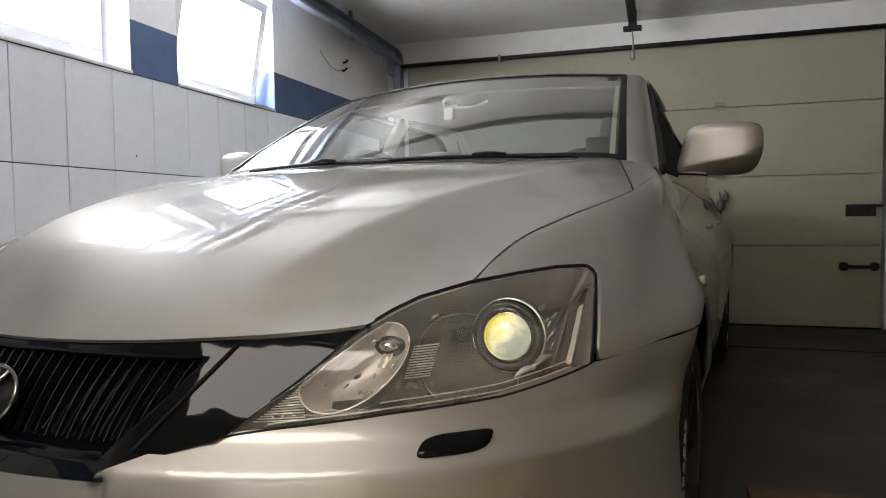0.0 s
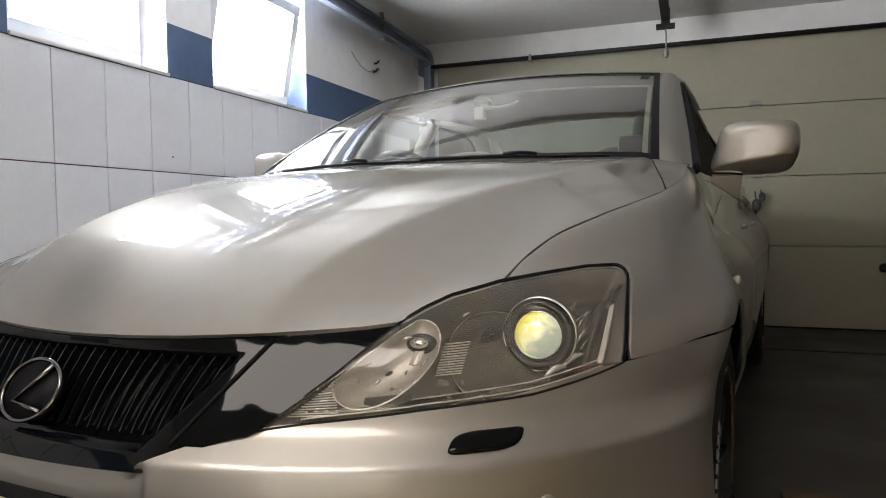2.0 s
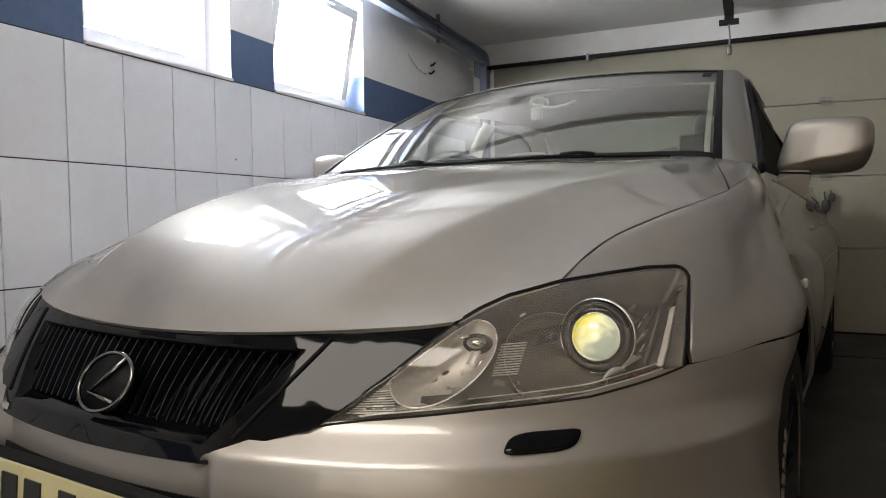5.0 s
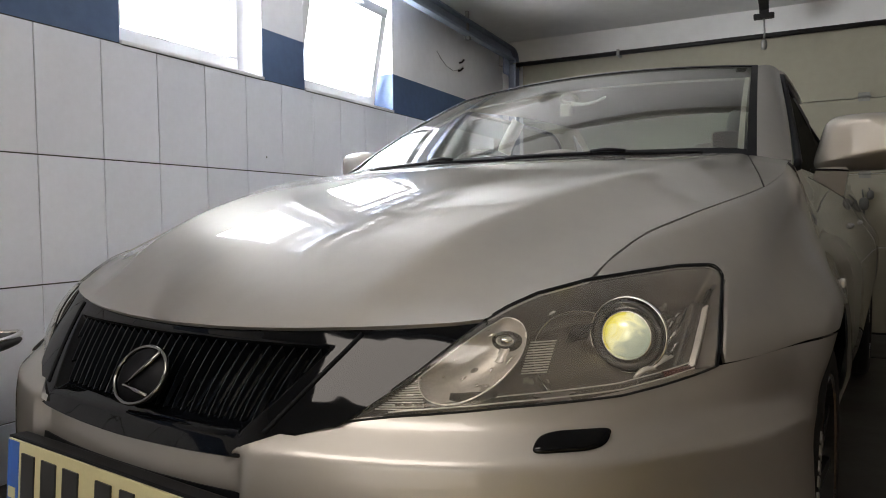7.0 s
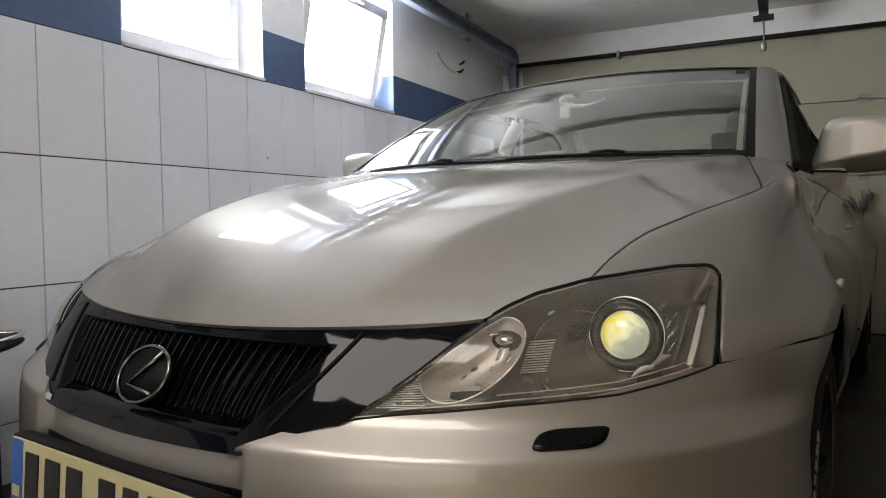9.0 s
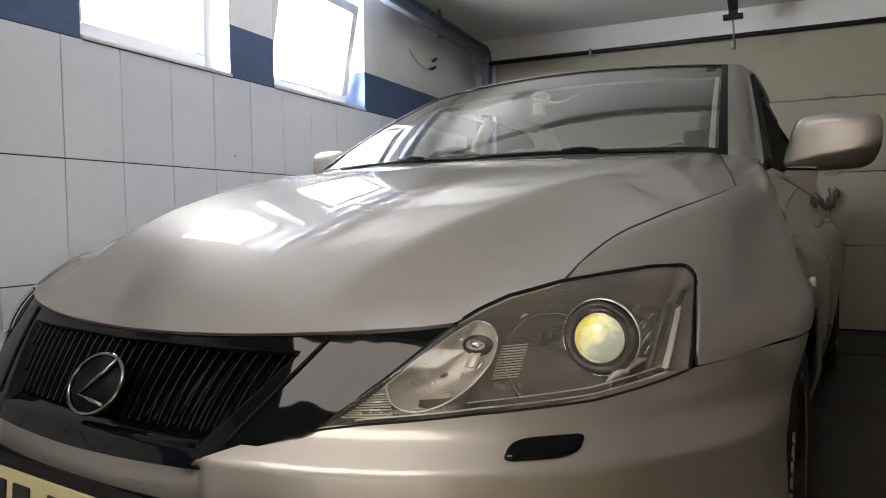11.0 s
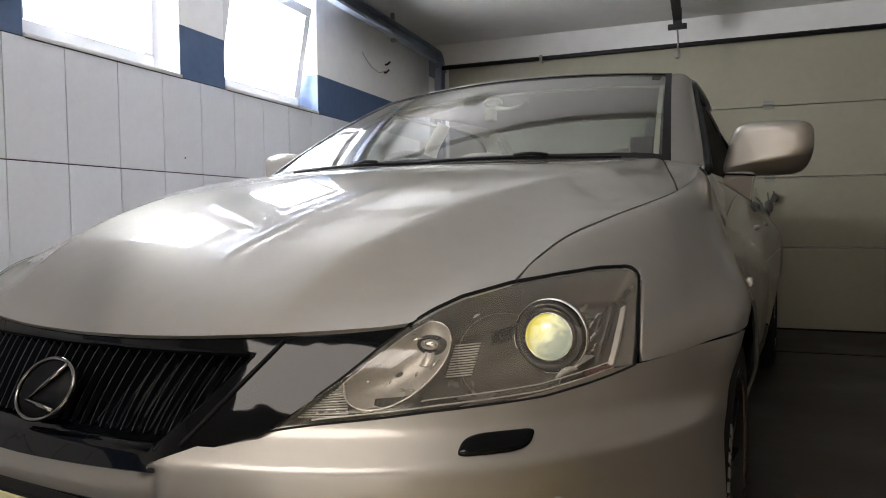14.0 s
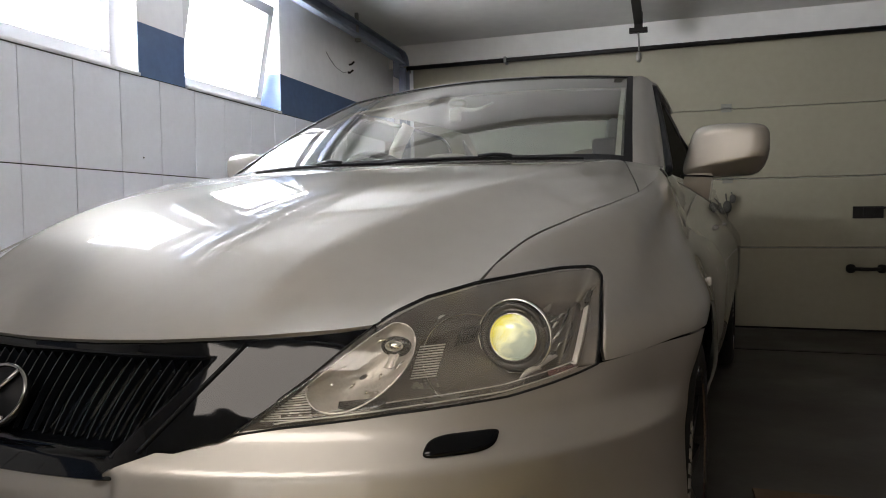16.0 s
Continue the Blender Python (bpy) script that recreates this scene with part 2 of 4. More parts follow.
def box(bm, x0, x1, y0, y1, z0, z1, bevel=0.0):
    r = bmesh.ops.create_cube(bm, size=1)
    vs = r["verts"]
    for v in vs:
        v.co = Vector(((x0 + x1) / 2 + v.co.x * (x1 - x0), (y0 + y1) / 2 + v.co.y * (y1 - y0), (z0 + z1) / 2 + v.co.z * (z1 - z0)))
    if bevel:
        es = list({e for v in vs for e in v.link_edges})
        bmesh.ops.bevel(bm, geom=es, offset=bevel, segments=2, affect="EDGES", profile=0.6)


def boxed(name, x0, x1, y0, y1, z0, z1, mat, parent=None, label="", bevel=0.0):
    bm = bmesh.new()
    box(bm, x0, x1, y0, y1, z0, z1, bevel)
    return part(name, bm, mat, parent, label)


def tube(bm, pts, r, seg=10, closed=False, caps=True):
    pts = [Vector(p) for p in pts]
    n = len(pts)
    rings = []
    prev = None
    for i, p in enumerate(pts):
        a = pts[(i - 1) % n] if (closed or i > 0) else p
        b = pts[(i + 1) % n] if (closed or i < n - 1) else p
        t = (b - a).normalized()
        if prev is None:
            s = t.cross(Vector((0, 0, 1)))
            if s.length < 0.1:
                s = t.cross(Vector((0, 1, 0)))
        else:
            s = prev - t * prev.dot(t)
        s.normalize()
        prev = s
        k = t.cross(s)
        rr = r(i / max(n - 1, 1)) if callable(r) else r
        rings.append([bm.verts.new(p + (s * math.cos(2 * math.pi * q / seg) + k * math.sin(2 * math.pi * q / seg)) * rr) for q in range(seg)])
    for i in range(n if closed else n - 1):
        A, B = rings[i], rings[(i + 1) % n]
        for q in range(seg):
            bm.faces.new((A[q], A[(q + 1) % seg], B[(q + 1) % seg], B[q]))
    if not closed and caps:
        bm.faces.new(rings[0][::-1])
        bm.faces.new(rings[-1])


def lathe(bm, profile, m, seg=40):
    """Turns (radius, height) round the local z of the pose m."""
    rings = []
    for r, h in profile:
        rings.append([bm.verts.new(m @ Vector((r * math.cos(2 * math.pi * q / seg), r * math.sin(2 * math.pi * q / seg), h))) for q in range(seg)])
    for A, B in zip(rings, rings[1:]):
        for q in range(seg):
            bm.faces.new((A[q], A[(q + 1) % seg], B[(q + 1) % seg], B[q]))
    bm.normal_update()


def aim(eye, way):
    """A pose at eye whose local z points along way."""
    return Matrix.Translation(eye) @ Vector(way).to_track_quat("Z", "Y").to_matrix().to_4x4()


def rounded(bm, c, half, e=0.35, nu=36, nv=18, shape=None):
    """A box with generously rounded sides (a superellipsoid)."""
    rows = []
    for j in range(nv + 1):
        b = -math.pi / 2 + math.pi * j / nv
        row = []
        for i in range(nu):
            a = 2 * math.pi * i / nu
            pw = lambda q: math.copysign(abs(q) ** e, q)
            p = Vector((pw(math.cos(b)) * pw(math.cos(a)) * half[0], pw(math.cos(b)) * pw(math.sin(a)) * half[1], pw(math.sin(b)) * half[2]))
            if shape:
                p = shape(p)
            row.append(bm.verts.new(p + Vector(c)))
        rows.append(row)
    for A, B in zip(rows, rows[1:]):
        for i in range(nu):
            bm.faces.new((A[i], A[(i + 1) % nu], B[(i + 1) % nu], B[i]))
    bmesh.ops.remove_doubles(bm, verts=bm.verts, dist=1e-5)
    bmesh.ops.recalc_face_normals(bm, faces=bm.faces)


# ---- the garage ----
XW, XE, YS, YN, ZC = -2.25, 2.05, -2.6, 5.56, 2.335
floor = tagged(boxed("floor", XW - 0.3, XE + 0.25, YS - 0.25, YN + 0.3, -0.12, 0, CONCRETE), "worn dark grey-brown concrete garage floor", "floor", kind="structure")
tagged(boxed("floor_channel", XW, XE, 4.62, 4.66, -0.01, 0.004, DARKSTEEL), "dark steel drain strip across the concrete floor", "floor drain", kind="structure")
# Unseen sheet added before the car to throw a yellow glow onto the bumper.
tagged(boxed("floor_bounce", -0.25, 1.5, -2.3, 0.70, 0.0, 0.006, OCHRE, bevel=0.002), "unseen ochre sheet added to bounce yellow light onto the bumper", "floor", kind="structure")
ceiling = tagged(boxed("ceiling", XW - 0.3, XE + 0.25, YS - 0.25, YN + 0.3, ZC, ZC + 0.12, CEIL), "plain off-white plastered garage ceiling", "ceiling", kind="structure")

# west wall: solid blocks round the two window openings
bm = bmesh.new()
for y0, y1, z0, z1 in ((YS, YN + 0.3, 0, WZ0 - 0.004), (YS, W1[0], 1.755, ZC), (W1[1], W2[0], 1.755, ZC), (W2[1], YN + 0.3, 1.755, ZC), (W1[0], W1[1], WZ1, ZC), (W2[0], W2[1], WZ1, ZC)):
    box(bm, XW - 0.3, XW, y0, y1, z0, z1)
wall_west = tagged(part("wall_west", bm, PLASTER, None), "white plastered wall with pale tiles below and a blue band", "wall", kind="structure")
for y0, y1 in ((YS, W1[0]), (W1[1], W2[0]), (W2[1], YN + 0.3)):
    boxed("band", XW - 0.3, XW + 0.002, y0 - 0.002 if y0 > YS else y0, y1 + 0.002, WZ0 - 0.004, 1.757, BLUE, wall_west, "dark blue painted band above the tiles")
boxed("reveal_lining", XW - 0.3, XW - 0.002, W1[1] - 0.008, W1[1] - 0.0025, WZ0 + 0.004, WZ1 - 0.002, PLASTER, wall_west, "white plastered reveal beside the window")
boxed("grout_bed", XW, XW + 0.004, YS, YN, 0, WZ0, GROUT, wall_west, "dark grout between the tiles")
wall_north = tagged(boxed("wall_north", XW - 0.0, XE, YN + 0.07, YN + 0.3, 0, ZC, PLASTER), "plain off-white wall over the garage door", "wall", kind="structure")
tagged(boxed("lintel", XW, XE, YN - 0.02, YN + 0.07, 2.15, ZC, CEIL), "off-white lintel above the garage door", "lintel", kind="structure")
wall_east = tagged(boxed("wall_east", XE, XE + 0.25, YS, YN + 0.3, 0, ZC, SHADY), "plain unseen garage side wall, grey-brown darkened to cut bounce light", "wall", kind="structure")
# Band on the unseen wall, added for the dark reflection in bumper and flank.
boxed("reflected_band", XE - 0.004, XE, 0.2, YN, 0, 0.85, DARKBAND, wall_east, "dark red-brown band added to darken the car's reflections")
# Unseen end wall; its opening and the slab behind are added for the fill.
bm = bmesh.new()
for x0, x1, z0 in ((XW - 0.3, -1.0, 0), (1.2, XE + 0.25, 0), (-1.0, 1.2, 2.05)):
    box(bm, x0, x1, YS - 0.25, YS, z0, ZC)
tagged(part("wall_south", bm, DULL, None), "plain pale grey-brown unseen end wall with an opening added for the front fill", "wall", kind="structure")
tagged(boxed("backing_slab", -2.4, 2.0, YS - 1.3, YS - 1.2, 0, ZC, PLASTER), "plain off-white unseen slab added behind the front fill's opening", "wall", kind="structure")
tagged(boxed("door_jamb", 1.56, XE, YN - 0.02, YN + 0.07, 0, 2.15, PLASTER), "off-white wall beside the garage door", "wall", kind="structure")


# windows
def window(name, y0, y1, tilt):
    """White plastic window in the reveal; tilt: degrees by which its sash leans into the room."""
    w = tagged(new(name), "white plastic basement window" + (" tilted open into the room" if tilt else " closed, bright daylight behind"), "window", kind="structure")
    x0, x1 = XW - 0.235, XW - 0.165
    bm = bmesh.new()
    for a, b, c, d in ((y0, y1, WZ0, WZ0 + 0.035), (y0, y1, WZ1 - 0.04, WZ1), (y0, y0 + 0.04, WZ0 + 0.035, WZ1 - 0.04), (y1 - 0.04, y1, WZ0 + 0.035, WZ1 - 0.04)):
        box(bm, x0, x1, a, b, c, d, 0.004)
    part("window_frame", bm, UPVC, w)
    a, b, c, d = y0 + 0.045, y1 - 0.045, WZ0 + 0.04, WZ1 - 0.045
    bm = bmesh.new()
    for p, q, r, s in ((a, b, 0, 0.06), (a, b, d - c - 0.06, d - c), (a, a + 0.06, 0.06, d - c - 0.06), (b - 0.06, b, 0.06, d - c - 0.06)):
        box(bm, -0.02, 0.045, p, q, r, s, 0.006)
    m = pose(XW - 0.16, 0, c, 0, tilt, 0)
    sash = part("sash", bm, UPVC, w)
    sash.matrix_local = m
    bm = bmesh.new()
    box(bm, 0.008, 0.014, a + 0.055, b - 0.055, 0.055, d - c - 0.055)
    pane = part("pane", bm, PANE, sash)
    pane.visible_shadow = False
    bm = bmesh.new()
    box(bm, 0.045, 0.06, (a + b) / 2 - 0.015, (a + b) / 2 + 0.015, d - c - 0.05, d - c - 0.01, 0.004)
    box(bm, 0.06, 0.075, (a + b) / 2 - 0.01, (a + b) / 2 + 0.10, d - c - 0.04, d - c - 0.02, 0.005)
    part("handle", bm, UPVC, sash)
    bm = bmesh.new()
    box(bm, XW - 0.165, XW + 0.012, y0 + 0.003, y1 - 0.003, WZ0 - 0.004, WZ0 + 0.012, 0.004)
    part("window_sill", bm, UPVC, w)
    # Black strip paints the shadow line in the gap under the sill.
    boxed("shadow_line", XW + 0.004, XW + 0.0135, y0 + 0.003, y1 - 0.003, WZ0 - 0.009, WZ0 - 0.0045, INK, w, "dark strip for the gap and its shadow line under the sill")
    return w


window("window_1", *W1, 0)
window("window_2", *W2, 11)

# bright overcast sky outside the windows
SKYGLOW = bpy.data.materials.new("bright_sky")
SKYGLOW.use_nodes = True
SKYGLOW.node_tree.nodes["Principled BSDF"].inputs["Base Color"].default_value = (0, 0, 0, 1)
SKYGLOW.node_tree.nodes["Principled BSDF"].inputs["Emission Color"].default_value = (0.93, 0.96, 1, 1)
SKYGLOW.node_tree.nodes["Principled BSDF"].inputs["Emission Strength"].default_value = 9.0
tagged(boxed("backdrop", -4.6, -4.5, -6, 14, -1, 9, SKYGLOW), "plain bright white sky seen through the windows", "sky", kind="structure")

# sectional garage door
door = tagged(new("door_1"), "cream sectional garage door with ribless steel panels, closed", "garage door", kind="structure")
DX0, DX1 = -2.02, 1.53
for z0, z1 in ((0.01, 0.602), (0.602, 1.113), (1.113, 1.631), (1.631, 2.13)):
    boxed("panel", DX0, DX1, YN - 0.045, YN, z0 + 0.002, z1 - 0.002, DOORW, door, bevel=0.005)
boxed("seal", DX0, DX1, YN - 0.05, YN - 0.005, 0.0, 0.014, RUBBER, door)
for x, z in ((0.462, 1.641), (0.474, 1.113), (-1.0, 1.641), (-1.0, 1.113)):
    bm = bmesh.new()
    box(bm, x - 0.035, x + 0.035, YN - 0.052, YN - 0.044, z - 0.03, z + 0.03, 0.003)
    tube(bm, [(x - 0.04, YN - 0.055, z), (x + 0.04, YN - 0.055, z)], 0.007)
    part("hinge", bm, ZINC, door)
bm = bmesh.new()
box(bm, 1.30, 1.49, YN - 0.06, YN - 0.044, 0.81, 0.895, 0.004)
box(bm, 1.36, 1.43, YN - 0.075, YN - 0.06, 0.82, 0.885, 0.004)
tube(bm, [(1.43, YN - 0.066, 0.88), (1.53, YN - 0.066, 0.885)], 0.008)
part("latch", bm, DARKSTEEL, door)
bm = bmesh.new()
tube(bm, [(1.30, YN - 0.07, 0.452), (1.36, YN - 0.085, 0.45), (1.42, YN - 0.085, 0.45), (1.48, YN - 0.07, 0.452)], 0.013)
rounded(bm, (1.29, YN - 0.062, 0.452), (0.032, 0.02, 0.032), 0.8, 16, 8)
rounded(bm, (1.485, YN - 0.062, 0.452), (0.032, 0.02, 0.032), 0.8, 16, 8)
part("handle", bm, DARKSTEEL, door, smooth=True)

# door hardware: torsion shaft, tracks, opener rail, pull cord
bm = bmesh.new()
tube(bm, [(-2.06, YN - 0.11, 2.118), (1.62, YN - 0.11, 2.118)], 0.018, 14)
shaft = tagged(part("torsion_shaft", bm, DARKSTEEL, None, smooth=True), "long black steel shaft above the garage door", "door shaft")
for x in (-1.2, -2.06, 1.6):
    bm = bmesh.new()
    box(bm, x - 0.01, x + 0.01, YN - 0.14, YN - 0.02, 2.093, 2.143, 0.003)
    part("bracket", bm, ZINC, shaft)


def side_track(x, s):
    t = tagged(new("door_track"), "blue-grey steel roller track hung along the wall", "door track", "door tracks")
    def run(pts):
        bm = bmesh.new()
        prof = [(-0.055, 0.0), (0.05, 0.0), (0.05, 0.055), (0.036, 0.062), (0.036, 0.05), (0.044, 0.006), (-0.047, 0.006), (-0.042, 0.05), (-0.042, 0.062), (-0.055, 0.055)]
        rows = []
        for i, p in enumerate(pts):
            a, b = Vector(pts[max(i - 1, 0)]), Vector(pts[min(i + 1, len(pts) - 1)])
            t_ = (b - a).normalized()
            n_ = Vector((0, -t_.z, t_.y)) if abs(t_.y) + abs(t_.z) > 0 else Vector((0, 0, 1))
            rows.append([bm.verts.new(Vector(p) + n_ * u + Vector((s * v, 0, 0))) for u, v in prof])
        for A, B in zip(rows, rows[1:]):
            for q in range(len(prof)):
                bm.faces.new((A[q], A[(q + 1) % len(prof)], B[(q + 1) % len(prof)], B[q]))
        bmesh.ops.recalc_face_normals(bm, faces=bm.faces)
        return bm
    arc = [(x, YN - 0.12 - 0.07 * (1 - math.cos(k * math.pi / 16)), 2.11 + 0.07 * math.sin(k * math.pi / 16)) for k in range(9)]
    part("rail", run([(x, 0.4, 2.24), (x, 2.5, 2.225)] + [(x, y, z + 0.02) for x, y, z in arc[::-1]]), STEEL, t, smooth=False)
    part("upright", run([(x, YN - 0.12, 2.11), (x, YN - 0.12, 0.02)]), STEEL, t)
    boxed("gusset", min(x, x + s * 0.006), max(x, x + s * 0.006), YN - 0.30, YN - 0.08, 2.02, 2.20, STEEL, t)
    for y in (1.2, 3.0, 4.55):
        bm = bmesh.new()
        box(bm, x - 0.004, x + 0.018, y - 0.012, y + 0.012, 2.16, ZC, 0.002)
        box(bm, x - 0.004, x + 0.03, y - 0.02, y + 0.02, 2.13, 2.19, 0.004)
        part("hanger", bm, ZINC, t)
    return t


side_track(-2.10, 1)
side_track(1.72, -1)
bm = bmesh.new()
tube(bm, [(-2.10, 2.78, 2.27), (-0.16, 3.12, 2.27), (1.72, 3.45, 2.27)], 0.028, 12)
cross = tagged(part("cross_bar", bm, DARKSTEEL, None, smooth=True), "dark steel bar across the ceiling between the tracks", "cross bar")
for x, y in ((-1.1, 2.955), (0.9, 3.306)):
    boxed("hanger", x - 0.012, x + 0.012, y - 0.012, y + 0.012, 2.28, ZC, DARKSTEEL, cross)
opener = tagged(new("opener_rail"), "dark steel door-opener rail under the ceiling", "opener rail")
bm = bmesh.new()
box(bm, -0.19, -0.13, 3.85, YN - 0.32, 2.245, 2.29, 0.004)
part("rail", bm, DARKSTEEL, opener)
bm = bmesh.new()
box(bm, -0.225, -0.095, YN - 0.36, YN - 0.30, 2.185, 2.217, 0.006)
box(bm, -0.19, -0.13, YN - 0.33, YN - 0.29, 2.215, ZC, 0.003)
part("bracket", bm, DARKSTEEL, opener)
bm = bmesh.new()
box(bm, -0.19, -0.13, 3.9, 3.94, 2.28, ZC, 0.003)
part("bracket", bm, DARKSTEEL, opener)
bm = bmesh.new()
tube(bm, [(-0.16, YN - 0.33, 2.19), (-0.155, YN - 0.32, 2.10), (-0.158, YN - 0.32, 2.03)], 0.006)
rounded(bm, (-0.158, YN - 0.32, 2.01), (0.02, 0.02, 0.035), 0.7, 14, 8)
part("release_knob", bm, ZINC, opener, smooth=True)
pull = tagged(new("pull_cord"), "grey cord with two tassel knobs hanging on the garage door", "pull cord")
bm = bmesh.new()
rounded(bm, (0.47, YN - 0.075, 0.905), (0.03, 0.026, 0.045), 0.8, 16, 10)
tube(bm, [(0.47, YN - 0.075, 0.86), (0.461, YN - 0.075, 0.81)], lambda k: 0.008 + 0.004 * k)
part("knob", bm, CORD, pull, smooth=True)
bm = bmesh.new()
rounded(bm, (0.507, YN - 0.075, 0.965), (0.022, 0.022, 0.032), 0.8, 16, 10)
part("knob", bm, CORD, pull, smooth=True)
bm = bmesh.new()
tube(bm, [(0.462, YN - 0.047, 1.005), (0.463, YN - 0.055, 0.98), (0.47, YN - 0.07, 0.93)], 0.005)
tube(bm, [(0.500, YN - 0.047, 1.015), (0.507, YN - 0.06, 0.99), (0.507, YN - 0.07, 0.97)], 0.004)
part("cord", bm, CORD, pull, smooth=True)
for y, z in ((4.74, 2.02), (4.72, 1.955)):
    bm = bmesh.new()
    tube(bm, [(XW - 0.02, y, z), (XW + 0.02, y, z), (XW + 0.05, y - 0.02, z + 0.012)], 0.007)
    tagged(part("wall_hook", bm, DARKSTEEL, None, smooth=True), "small black hook screwed into the white wall", "hook", "wall hooks")
bm = bmesh.new()
tube(bm, [(XW + 0.012, 4.72, 1.965), (XW + 0.02, 4.60, 1.93), (XW + 0.018, 4.48, 1.945), (XW + 0.012, 4.40, 1.99), (XW + 0.004, 4.36, 2.03)], 0.0016, 8)
tagged(part("wall_cable", bm, DARKSTEEL, None, smooth=True), "thin dark cable curling across the white wall", "cable")
tagged(boxed("floor_mat", 0.27, 1.6, 1.3, 2.25, 0.0, 0.012, MAT, bevel=0.004), "flat brown mat lying on the concrete floor", "mat")
barrow = tagged(new("wheelbarrow"), "dark metal wheelbarrow with a bright rolled rim by the wall", "wheelbarrow")
bm = bmesh.new()
rounded(bm, (-1.98, 0.83, 0.515), (0.16, 0.35, 0.040), 1.0, 40, 16)
part("tray", bm, DARKSTEEL, barrow, "dark tray", True)
bm = bmesh.new()
tube(bm, [(-1.98 + 0.160 * math.cos(q) * abs(math.cos(q)) ** 0.5, 0.83 + 0.355 * math.sin(q), 0.528) for q in [2 * math.pi * i / 48 for i in range(48)]], 0.008, 8, True)
part("rim", bm, CHROME, barrow, "bright rolled rim", True)
for x, y in ((-2.06, 0.65), (-1.90, 0.65), (-2.06, 0.98), (-1.90, 0.98)):
    bm = bmesh.new()
    tube(bm, [(x, y, 0.45), (x, y, 0.0)], 0.022)
    part("leg", bm, DARKSTEEL, barrow, smooth=True)
boxed("body", -2.16, -1.86, 0.50, 1.05, 0.05, 0.44, DARKSTEEL, barrow, "dark lower box", 0.02)
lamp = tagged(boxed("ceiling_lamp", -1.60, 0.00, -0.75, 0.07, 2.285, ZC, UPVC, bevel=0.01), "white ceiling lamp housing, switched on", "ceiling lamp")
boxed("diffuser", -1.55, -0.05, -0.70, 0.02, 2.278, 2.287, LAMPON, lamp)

# Unseen panel, added so a pale rectangle reflects in the windshield.
lamp = tagged(boxed("ceiling_lamp", -1.95, -1.40, 3.62, 3.84, 2.312, ZC, UPVC, bevel=0.006), "small white unseen ceiling panel added to reflect in the windshield", "ceiling lamp")
boxed("diffuser", -1.935, -1.415, 3.635, 3.825, 2.262, 2.313, PANELFAINT, lamp, "faintly glowing face of the added panel", 0.012)

# ---- the car: body lines in its own axes (x to its left side, y from nose to tail, z up) ----
NZ = [(.12, .10), (.20, .035), (.30, .008), (.42, 0), (.50, .003), (.541, .009), (.549, .013), (.556, .022), (.585, .056), (.61, .070), (.66, .096), (.70, .130), (.735, .178), (.756, .213), (.786, .274), (.831, .351), (.88, .374), (.92, .378), (1.0, .385)]
WZT = [(.12, .845), (.25, .878), (.45, .885), (.66, .89), (.72, .88), (.78, .86), (.83, .83), (.88, .80), (.92, .785), (1.0, .75)]
HY = [(.05, .645), (.12, .684), (.2, .741), (.35, .8275), (.6, .910), (.9, .973), (1.2, 1.011), (1.45, 1.036)]
CREASE = [(0, .25), (.397, .396), (.666, .491), (.957, .594), (1.2, .645), (1.5, .68)]   # where the hood breaks, x at y
HLB = [(.243, .5815), (.258, .586), (.296, .593), (.353, .600), (.410, .607), (.470, .612), (.533, .617), (.587, .627), (.625, .635), (.658, .643)]
HLT = [(.243, .5815), (.258, .595), (.279, .617), (.308, .647), (.335, .680), (.361, .709), (.380, .725), (.406, .740), (.461, .756), (.524, .765), (.580, .771), (.626, .771), (.637, .769), (.648, .763), (.655, .754), (.658, .743)]
BTOP = [(.000, .531), (.074, .533), (.143, .535), (.160, .5365), (.166, .547), (.176, .554), (.203, .566), (.232, .579), (.243, .5815)]
HEDGE = [(.000, .684), (.069, .686), (.139, .690), (.204, .695), (.266, .700), (.326, .705), (.361, .710), (.380, .725), (.406, .740), (.461, .756)]
NN, LL = 2.3, .75
ARCH_Y, ARCH_Z, ARCH_R = .875, .325, .355


def spl(tab, x):
    n = len(tab)
    i = 0 if x <= tab[0][0] else n - 2 if x >= tab[-1][0] else max(k for k in range(n - 1) if tab[k][0] <= x)
    (x0, y0), (x1, y1) = tab[i], tab[i + 1]
    h = x1 - x0
    s = lambda k: (tab[min(k + 1, n - 1)][1] - tab[max(k - 1, 0)][1]) / (tab[min(k + 1, n - 1)][0] - tab[max(k - 1, 0)][0])
    m0, m1, t = s(i), s(i + 1), (x - x0) / h
    return (2 * t ** 3 - 3 * t * t + 1) * y0 + (t ** 3 - 2 * t * t + t) * h * m0 + (3 * t * t - 2 * t ** 3) * y1 + (t ** 3 - t * t) * h * m1


def lin(tab, x):
    return float(np.interp(x, [p[0] for p in tab], [p[1] for p in tab]))


def ease(t):
    t = min(max(t, 0), 1)
    return t * t * (3 - 2 * t)


